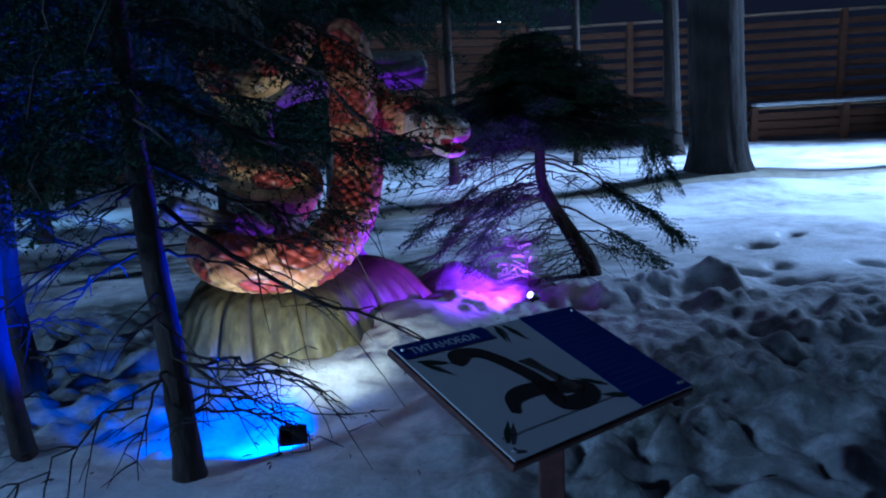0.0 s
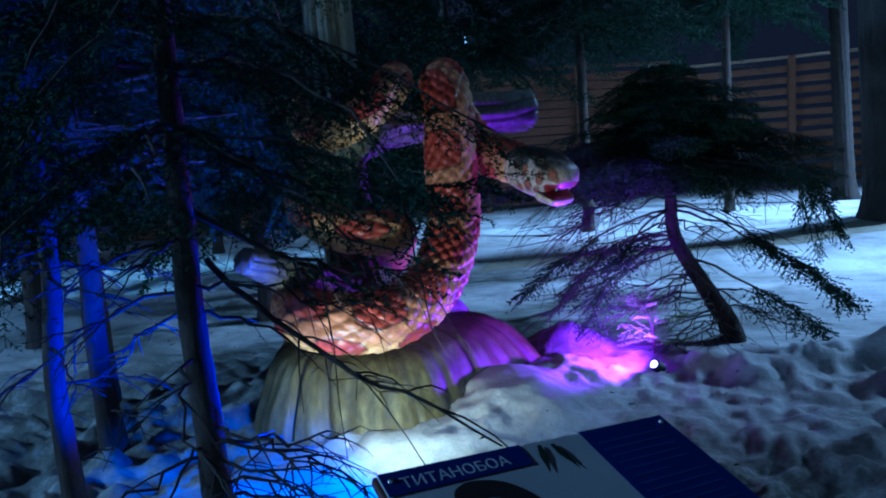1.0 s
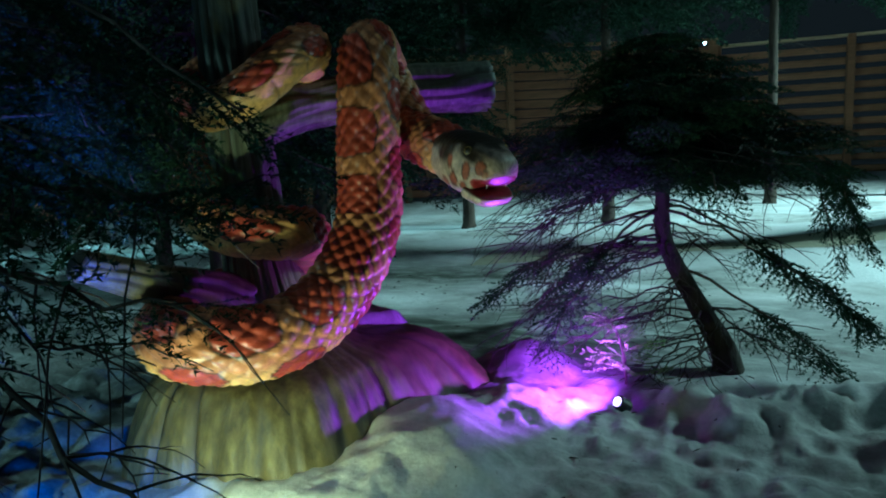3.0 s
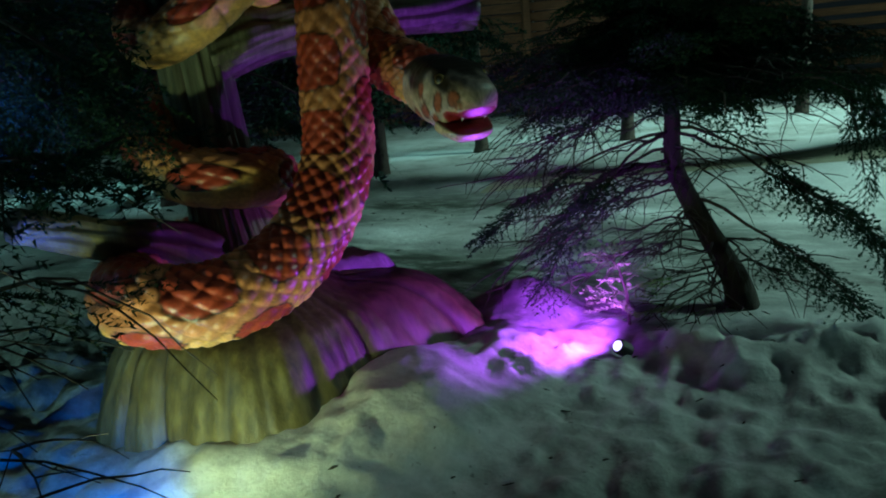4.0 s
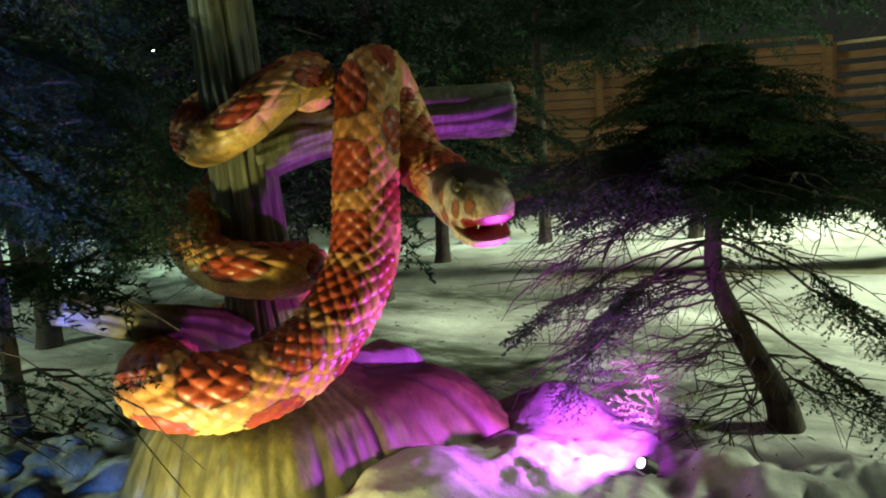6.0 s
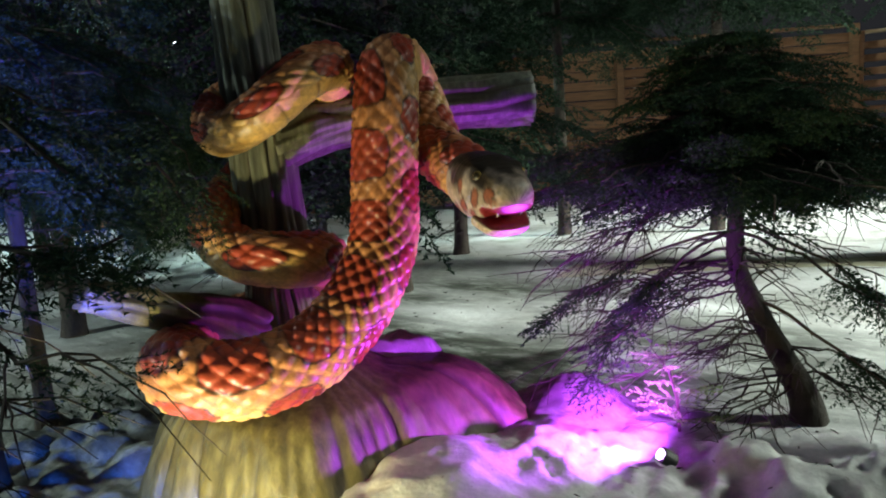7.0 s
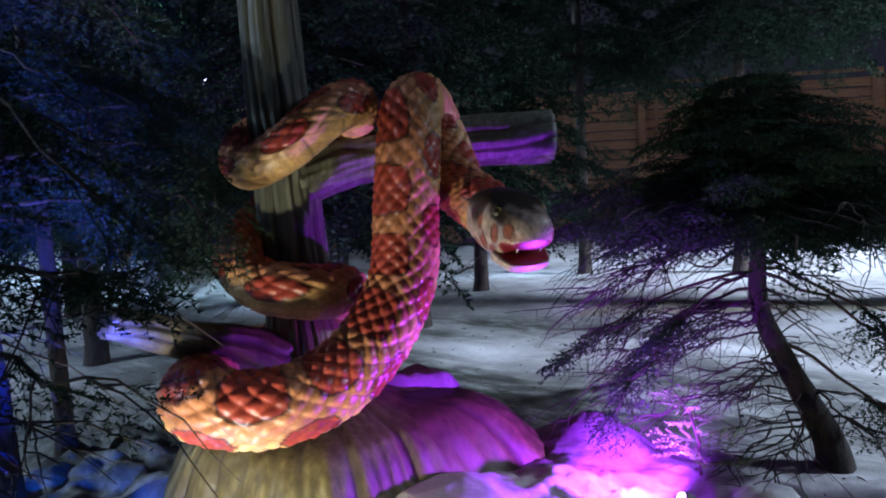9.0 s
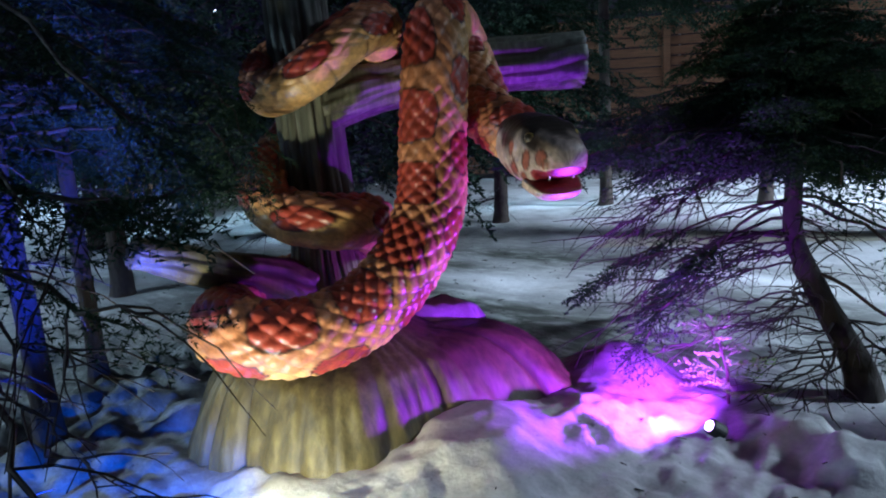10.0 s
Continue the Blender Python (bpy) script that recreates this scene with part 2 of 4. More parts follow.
def tube(path, radii, sides=8, wobble=0.0, rng=None, cap=True):
    """Vertices and faces of a tapered tube along a path."""
    path, radii = np.asarray(path, float), np.asarray(radii, float)
    tan = unit(np.gradient(path, axis=0))
    ref = np.where(np.abs(tan[:, 2:3]) > 0.9, np.array([[1.0, 0, 0]]), np.array([[0, 0, 1.0]]))
    u = unit(np.cross(tan, ref))
    for i in range(1, len(u)):
        w = u[i - 1] - tan[i] * np.dot(u[i - 1], tan[i])
        u[i] = w / max(np.linalg.norm(w), 1e-9)
    v = np.cross(tan, u)
    ang = np.linspace(0, 2 * np.pi, sides, endpoint=False)
    r = radii[:, None] * np.ones(sides)
    if wobble:
        r = r * (1 + wobble * rng.standard_normal(r.shape))
    verts = path[:, None] + r[..., None] * (np.cos(ang)[None, :, None] * u[:, None] + np.sin(ang)[None, :, None] * v[:, None])
    n = len(path)
    faces = [(i * sides + j, i * sides + (j + 1) % sides, (i + 1) * sides + (j + 1) % sides, (i + 1) * sides + j) for i in range(n - 1) for j in range(sides)]
    if cap:
        faces += [tuple(range(sides - 1, -1, -1)), tuple((n - 1) * sides + j for j in range(sides))]
    return verts.reshape(-1, 3), faces


def joined(pieces):
    vs, fs, k = [], [], 0
    for v, f in pieces:
        vs.append(v)
        fs += [tuple(i + k for i in q) for q in f]
        k += len(v)
    return np.vstack(vs), fs


def attribute(me, name, values):
    values = np.asarray(values, np.float32)
    if values.ndim == 1:
        me.attributes.new(name, "FLOAT", "POINT").data.foreach_set("value", values)
    else:
        me.color_attributes.new(name, "FLOAT_COLOR", "POINT").data.foreach_set("color", np.concatenate([values, np.ones((len(values), 1))], 1).astype(np.float32).ravel())


def lattice_noise(x, y, seed=0):
    """Smooth value noise on numpy arrays, about -1 to 1."""
    xi, yi = np.floor(x).astype(np.int64), np.floor(y).astype(np.int64)
    fx, fy = x - xi, y - yi
    fx, fy = fx * fx * (3 - 2 * fx), fy * fy * (3 - 2 * fy)

    def h(a, b):
        k = (a * 374761393 + b * 668265263 + seed * 974711) & 0x7FFFFFFF
        k = ((k ^ (k >> 13)) * 1274126177) & 0x7FFFFFFF
        return ((k ^ (k >> 16)) & 0xFFFF) / 32767.5 - 1
    return (h(xi, yi) * (1 - fx) + h(xi + 1, yi) * fx) * (1 - fy) + (h(xi, yi + 1) * (1 - fx) + h(xi + 1, yi + 1) * fx) * fy


def bell(x, y, cx, cy, sx, sy=None):
    return np.exp(-((x - cx) / sx) ** 2 - ((y - cy) / (sy or sx)) ** 2)


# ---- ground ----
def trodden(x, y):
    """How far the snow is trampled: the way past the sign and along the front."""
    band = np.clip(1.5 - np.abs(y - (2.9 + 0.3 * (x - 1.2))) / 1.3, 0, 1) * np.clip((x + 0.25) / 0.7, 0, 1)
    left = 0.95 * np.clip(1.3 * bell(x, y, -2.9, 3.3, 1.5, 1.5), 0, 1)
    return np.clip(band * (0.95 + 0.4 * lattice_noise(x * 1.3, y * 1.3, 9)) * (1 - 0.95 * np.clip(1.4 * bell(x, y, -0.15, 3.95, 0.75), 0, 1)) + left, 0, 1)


def litter_shade(x, y):
    """How far needle litter and painted tree shade darken the snow under the trees, in streaks."""
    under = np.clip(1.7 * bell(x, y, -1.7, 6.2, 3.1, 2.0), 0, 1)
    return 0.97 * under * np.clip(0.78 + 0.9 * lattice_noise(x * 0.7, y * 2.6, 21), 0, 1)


PRINTS = [(2.51, 6.0), (2.94, 6.35), (2.46, 5.4), (2.16, 5.22), (2.3, 4.89), (2.48, 4.87), (2.22, 4.21), (3.08, 5.29), (1.79, 3.87), (1.83, 3.46), (2.37, 3.97), (1.78, 4.52)]
STEPS = [(x, y, 0.7 * i) for i, (x, y) in enumerate(PRINTS)] + [(2.3 + 0.34 * i + 0.1 * (i % 2), 3.1 + 0.20 * i - 0.26 * (i % 3), 0.5 * i) for i in range(9)]


def ground_height(x, y):
    far = np.clip((np.hypot(x, y - 4) - 10) / 10, 0, 1)
    z = 0.03 + 0.035 * lattice_noise(x * 0.9, y * 0.9, 1) + 0.015 * lattice_noise(x * 2.7, y * 2.7, 2) * (1 - far)
    t = trodden(x, y)
    z = z + t * np.clip((5.3 - y) / 0.7, 0.1, 1) * (0.13 * np.abs(lattice_noise(x * 4.5, y * 5.5, 3)) + 0.08 * np.abs(lattice_noise(x * 10, y * 11, 4)) + 0.02 * lattice_noise(x * 22, y * 22, 74) - 0.08)
    # drift against the roots, higher behind the long root
    near = np.clip(bell(x, y, -0.3, 4.2, 0.95) + 0.9 * bell(x, y, 1.3, 4.5, 0.7, 0.4), 0, 1)
    along, across = (x + 0.86) * 0.643 + (y - 4.40) * 0.766, (y - 4.40) * 0.643 - (x + 0.86) * 0.766
    z = z + (0.47 + 0.03 * lattice_noise(x * 8, y * 8, 73)) * np.clip(1.45 * bell(along, across, 0, 0, 0.36, 0.15), 0, 1)
    z = z + 0.17 * np.clip(1.25 * bell(x, y, -0.28, 3.86, 0.34, 0.40), 0, 1) + 0.10 * bell(x, y, -0.72, 3.32, 0.36, 0.2) + 0.10 * bell(x, y, 0.02, 4.36, 0.20) + 0.17 * bell(x, y, -0.10, 4.95, 0.22, 0.17)
    smooth = np.clip(1.3 * bell(x, y, -0.30, 3.92, 0.33, 0.36), 0, 1)
    z = z + near * (1 - 0.85 * smooth) * (0.06 * (0.5 - np.abs(lattice_noise(x * 5, y * 5, 5))) + 0.055 * (0.4 - np.abs(lattice_noise(x * 11, y * 11, 6))) + 0.02 * lattice_noise(x * 26, y * 26, 8))
    # broken chunks of crust before the spot lamp
    chunk = np.clip(1.4 * bell(x, y, 0.22, 4.30, 0.22, 0.24), 0, 1)
    z = z + chunk * (0.035 * lattice_noise(x * 10 + 0.4 * y, y * 10, 71) + 0.03 * np.abs(lattice_noise(x * 19, y * 19, 72)))
    # lumps of shovelled snow before the spruce
    for cx, cy, h, s in ((1.02, 4.42, 0.14, 0.17), (1.28, 4.62, 0.15, 0.16), (1.55, 4.72, 0.12, 0.15), (1.80, 4.75, 0.16, 0.13), (1.70, 4.35, 0.10, 0.16), (0.78, 4.62, 0.10, 0.14)):
        z = z + h * np.clip(1.5 * bell(x, y, cx, cy, s, s * 0.8), 0, 1) * (0.85 + 0.3 * lattice_noise(x * 9, y * 9, 7))
    # hollow in which the flood lamp stands
    z = z - 0.09 * bell(x, y, -0.80, 2.85, 0.52, 0.30)
    z = z + 0.05 * bell(x, y, -1.1, 2.15, 0.9, 0.25)
    for sx, sy, a in STEPS:
        dx, dy = x - sx, y - sy
        u, v = dx * np.cos(a) + dy * np.sin(a), -dx * np.sin(a) + dy * np.cos(a)
        z = z - 0.085 * np.clip(1.6 * np.exp(-(u / 0.12) ** 2 - (v / 0.07) ** 2), 0, 1)
    z = z + 0.22 * bell(x, y, 3.5, 10.2, 1.5, 1.1)
    return z


def spread(lo, hi, fine_lo, fine_hi, fine, grow=1.14):
    mid = list(np.arange(fine_lo, fine_hi + fine / 2, fine))
    a, s = [], fine
    while (mid[0] if not a else a[-1]) > lo:
        s *= grow
        a.append((mid[0] if not a else a[-1]) - s)
    b, s = [], fine
    while (mid[-1] if not b else b[-1]) < hi:
        s *= grow
        b.append((mid[-1] if not b else b[-1]) + s)
    return np.array(a[::-1] + mid + b)


def build_ground():
    xs, ys = spread(-400, 400, -2.4, 4.4, 0.025), spread(-400, 400, 1.2, 7.4, 0.025)
    gx, gy = np.meshgrid(xs, ys)
    z = ground_height(gx, gy)
    nx, ny = len(xs), len(ys)
    i = np.arange(nx * ny).reshape(ny, nx)
    faces = np.stack([i[:-1, :-1], i[:-1, 1:], i[1:, 1:], i[1:, :-1]], -1).reshape(-1, 4)
    me = mesh_of("ground", np.stack([gx, gy, z], -1).reshape(-1, 3), faces.tolist(), SNOW)
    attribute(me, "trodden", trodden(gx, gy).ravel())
    attribute(me, "litter", litter_shade(gx, gy).ravel())
    tagged(put("ground", me), "old trampled snow strewn with needles", "ground", kind="structure")


build_ground()


def build_path():
    """The bare sandy strip where the snow has gone."""
    t = np.linspace(0, 1, 120)
    cx, cy = -1.5 + 12 * t, 8.5 + 3.4 * t + 0.15 * np.sin(9 * t)
    w = 0.36 + 0.1 * lattice_noise(t * 14, t * 0, 11)
    rows = []
    for k in np.linspace(-1, 1, 7):
        x, y = cx, cy + k * w
        rows.append(np.stack([x, y, ground_height(x, y) + 0.012 * (1 - k * k) + 0.004], 1))
    v = np.concatenate(rows)
    n = len(t)
    f = [(r * n + i, r * n + i + 1, (r + 1) * n + i + 1, (r + 1) * n + i) for r in range(6) for i in range(n - 1)]
    tagged(put("footpath", mesh_of("footpath", v, f, PATH_SOIL)), "bare sandy footpath between the snow", "path", kind="structure")


build_path()


# ---- plank fences ----
def plank_mesh(length, height, depth, seed):
    rng = np.random.default_rng(seed)
    bm = bmesh.new()
    bmesh.ops.create_cube(bm, size=1)
    bmesh.ops.scale(bm, vec=(length, depth, height), verts=bm.verts)
    bmesh.ops.bevel(bm, geom=[e for e in bm.edges if abs(e.verts[0].co.x - e.verts[1].co.x) > 0.1], offset=height * 0.22, segments=2, affect="EDGES", profile=0.6)
    for v in bm.verts:
        v.co.z += rng.normal(0, 0.004)
        v.co.y += rng.normal(0, 0.003)
    me = bpy.data.meshes.new("plank")
    bm.to_mesh(me)
    bm.free()
    me.materials.append(PLANK)
    return me


def build_fence(a, b, height, label, bay=2.6, board=0.19, gap=0.018, snow=False, cap=None):
    a, b = Vector(a), Vector(b)
    run = (b - a).length
    n = max(1, round(run / bay))
    bay = run / n
    way = (b - a) / run
    turn = math.atan2(way.y, way.x)
    rng = random.Random(int(run * 10))
    f = thing("fence", a, label, "fence", kind="structure")
    f.rotation_euler.z = turn
    meshes = [plank_mesh(bay - 0.04, board, 0.05, k) for k in range(4)]
    rows = int((height - 0.1) / (board + gap))
    for i in range(n):
        for r in range(rows):
            p = put("plank", meshes[rng.randrange(4)], f)
            p.location = (bay * (i + 0.5), rng.uniform(-0.008, 0.008), 0.12 + (board + gap) * (r + 0.5))
            p.rotation_euler.y = rng.uniform(-0.004, 0.004)
    post = box((0.16, 0.16, height + 0.05), bevel=0.015)
    me = bpy.data.meshes.new("post")
    post.to_mesh(me)
    post.free()
    me.materials.append(PLANK)
    for i in range(n + 1):
        put("post", me, f).location = (bay * i, -0.1, (height + 0.05) / 2)
    for i in range(n):
        part("cap_board", box((bay - 0.01, 0.2, 0.06), (bay * (i + 0.5), -0.02, height + 0.03), 0.01), cap or CAP_WOOD, f, "weathered cap board")
    if snow:
        bm = box((run, 0.3, 0.1), (run / 2, -0.02, height + 0.115), 0.04)
        part("snow_cap", bm, CLEAN_SNOW, f, "rounded cap of snow", True)
    return f


build_fence((1.15, 19.2, 0), (15.0, 19.6, 0), 3.2, "tall brown fence of horizontal planks", board=0.155, gap=0.115)
build_fence((-14.0, 10.7, 0), (1.0, 18.95, 0), 3.35, "tall weathered log fence behind the trees", cap=PLANK)
build_fence((6.6, 17.6, 0), (13.2, 17.9, 0), 0.82, "low plank fence capped with snow", snow=True)


# ---- sculpture: dead tree with roots ----
TREE_AXIS = [(-1.06, 3.96, 0.0), (-1.10, 3.98, 0.45), (-1.20, 4.04, 1.0), (-1.205, 4.02, 1.4), (-1.175, 3.97, 1.95), (-1.15, 3.93, 2.5), (-1.10, 3.88, 3.2), (-1.06, 3.86, 3.9)]


def fluted(path, radii, sides, ridges, depth, seed, extra=None):
    """A grooved woody limb: vertices, faces and how deep each vertex sits in a groove."""
    path = np.asarray(path, float)
    n = len(path)
    tan = unit(np.gradient(path, axis=0))
    ref = np.array([0.31, 0.2, 0.93]) if abs(tan[n // 2][2]) < 0.7 else np.array([1.0, 0.1, 0])
    u = unit(np.cross(tan, ref[None]))
    v = np.cross(tan, u)
    ang = np.linspace(0, 2 * np.pi, sides, endpoint=False)[None]
    s = np.linspace(0, 1, n)[:, None]
    turn = 0.35 * lattice_noise(s * 5, s * 0 + seed, seed)
    k = np.sin(ridges * (ang + turn) + 2.5 * lattice_noise(np.cos(ang) * 2 + s * 3, np.sin(ang) * 2 + seed, seed + 1))
    fine = np.sin(ridges * 2.7 * (ang + turn) + 3 * lattice_noise(np.cos(ang) * 3, np.sin(ang) * 3 + s * 5, seed + 2))
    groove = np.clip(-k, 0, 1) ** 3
    r = np.asarray(radii, float)[:, None] * (1 - depth * groove + depth * 0.25 * fine + 0.06 * lattice_noise(np.cos(ang) * 1.5 + 5, np.sin(ang) * 1.5 + s * 4, seed + 3))
    if extra is not None:
        r = r + extra(ang, s)
    vs = path[:, None] + r[..., None] * (np.cos(ang)[..., None] * u[:, None] + np.sin(ang)[..., None] * v[:, None])
    f = [(i * sides + j, i * sides + (j + 1) % sides, (i + 1) * sides + (j + 1) % sides, (i + 1) * sides + j) for i in range(n - 1) for j in range(sides)]
    f.append(tuple((n - 1) * sides + j for j in range(sides)))
    f.append(tuple(range(sides - 1, -1, -1)))
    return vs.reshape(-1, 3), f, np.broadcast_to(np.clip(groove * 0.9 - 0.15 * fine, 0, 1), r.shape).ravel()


def wood_part(name, data, parent, label="", mat=None):
    me = mesh_of(name, data[0], data[1], mat or WOOD)
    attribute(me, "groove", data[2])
    return put(name, me, parent, label)


def build_dead_tree():
    t = thing("dead_tree_sculpture", (0, 0, 0), "carved dead tree with fluted khaki stump", "sculpture")
    # fluted stump with one long root
    zs = np.concatenate([np.linspace(-0.08, 0.46, 34), np.linspace(0.48, 1.05, 24)])
    path = np.stack([np.interp(zs, [-0.1, 0.5, 1.05], [-1.05, -1.08, -1.20]), np.interp(zs, [-0.1, 0.5, 1.05], [3.96, 3.98, 4.04]), zs], 1)
    radii = np.interp(zs, [-0.08, 0.1, 0.3, 0.38, 0.43, 0.49, 0.60, 0.75, 0.9, 1.05], [0.64, 0.60, 0.54, 0.50, 0.42, 0.30, 0.23, 0.19, 0.165, 0.155])
    sides = 260
    ang = np.linspace(0, 2 * np.pi, sides, endpoint=False)[None]
    z = zs[:, None]
    low = np.clip(1 - z / 0.42, 0, 1)
    def lobe(a, amp, wide):
        d = (ang - radians(a) + np.pi) % (2 * np.pi) - np.pi
        return amp * np.exp(-(d / radians(wide)) ** 2)
    wob = 1.2 * lattice_noise(np.cos(ang) * 2.2, np.sin(ang) * 2.2 + z, 31)
    amp = np.clip(0.55 + 0.75 * lattice_noise(np.cos(ang) * 3.1 + 7, np.sin(ang) * 3.1, 34), 0.05, 1.2)
    k = np.sin(21 * ang + 3.2 * lattice_noise(np.cos(ang) * 2.5, np.sin(ang) * 2.5 + 0.6 * z, 35) + wob + 0.5 * lattice_noise(z * 4, z * 0, 32))
    fine = np.sin(47 * ang + 3 * wob)
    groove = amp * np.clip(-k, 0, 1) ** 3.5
    r = radii[:, None] + low ** 0.35 * (lobe(50, 0.57, 23) + lobe(14, 0.10, 20) + lobe(-50, 0.14, 26) + lobe(235, 0.12, 30) + lobe(150, 0.2, 30))
    r = r * (1 - 0.065 * groove + 0.008 * fine + 0.012 * lattice_noise(np.cos(ang) * 9, np.sin(ang) * 9 + z * 6, 33))
    vs = np.stack([path[:, :1] + r * np.cos(ang), path[:, 1:2] + r * np.sin(ang), np.broadcast_to(z, r.shape)], -1).reshape(-1, 3)
    n = len(zs)
    f = [(i * sides + j, i * sides + (j + 1) % sides, (i + 1) * sides + (j + 1) % sides, (i + 1) * sides + j) for i in range(n - 1) for j in range(sides)]
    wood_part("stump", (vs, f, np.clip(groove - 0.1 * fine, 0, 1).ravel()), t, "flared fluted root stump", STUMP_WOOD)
    p, _, s = curve_points(TREE_AXIS[2:], 0.03)
    wood_part("trunk", fluted(p, np.interp(s, [0, 0.8, 1.6, 3], [0.150, 0.138, 0.122, 0.11]), 96, 9, 0.16, 3), t, "grey-green grooved trunk")
    p, _, s = curve_points([(-1.19, 4.06, 1.50), (-0.94, 4.37, 1.57), (-0.62, 4.68, 1.625), (-0.25, 4.95, 1.63)], 0.025)
    wood_part("branch", fluted(p, np.interp(s, [0, 0.3, 1.0, 1.3], [0.16, 0.12, 0.125, 0.135]), 80, 7, 0.14, 7), t, "thick sawn-off side limb")
    p, _, s = curve_points([(-1.16, 3.84, 0.66), (-1.24, 3.60, 0.78), (-1.28, 3.42, 0.85), (-1.31, 3.13, 0.97)], 0.02)
    wood_part("branch_stub", fluted(p, np.interp(s, [0, 0.3, 0.75], [0.13, 0.095, 0.062]), 64, 6, 0.16, 12), t, "short broken limb stub", STUMP_WOOD)
    return t


build_dead_tree()


# ---- sculpture: snake ----
SNAKE = [
    (-1.30, 4.16, 1.88), (-1.34, 3.90, 1.66), (-1.15, 3.74, 1.53), (-0.935, 3.77, 1.60), (-0.845, 3.955, 1.75),
    (-0.92, 4.22, 1.80), (-1.20, 4.35, 1.56), (-1.42, 4.10, 1.33), (-1.32, 3.80, 1.15), (-1.10, 3.72, 1.03),
    (-0.90, 3.80, 0.99), (-0.92, 4.06, 0.94), (-1.15, 4.27, 0.72), (-1.44, 3.90, 0.63), (-1.24, 3.50, 0.63),
    (-1.02, 3.33, 0.63), (-0.79, 3.435, 0.61), (-0.66, 3.64, 0.66), (-0.585, 3.84, 0.80), (-0.556, 4.02, 1.03),
    (-0.575, 4.10, 1.335), (-0.578, 4.15, 1.60), (-0.62, 4.25, 1.76), (-0.69, 4.45, 1.80), (-0.64, 4.52, 1.61), (-0.472, 4.38, 1.40), (-0.315, 4.275, 1.333), (-0.175, 4.165, 1.28),
]
TO_EYE, ASIDE = np.array([0.66, -0.75, 0.0]), np.array([0.75, 0.66, 0.0])
ORANGE, RED, YELLOW, BLACK = (np.array(c) for c in ((0.47, 0.205, 0.09), (0.33, 0.055, 0.030), (0.60, 0.38, 0.13), (0.045, 0.024, 0.015)))


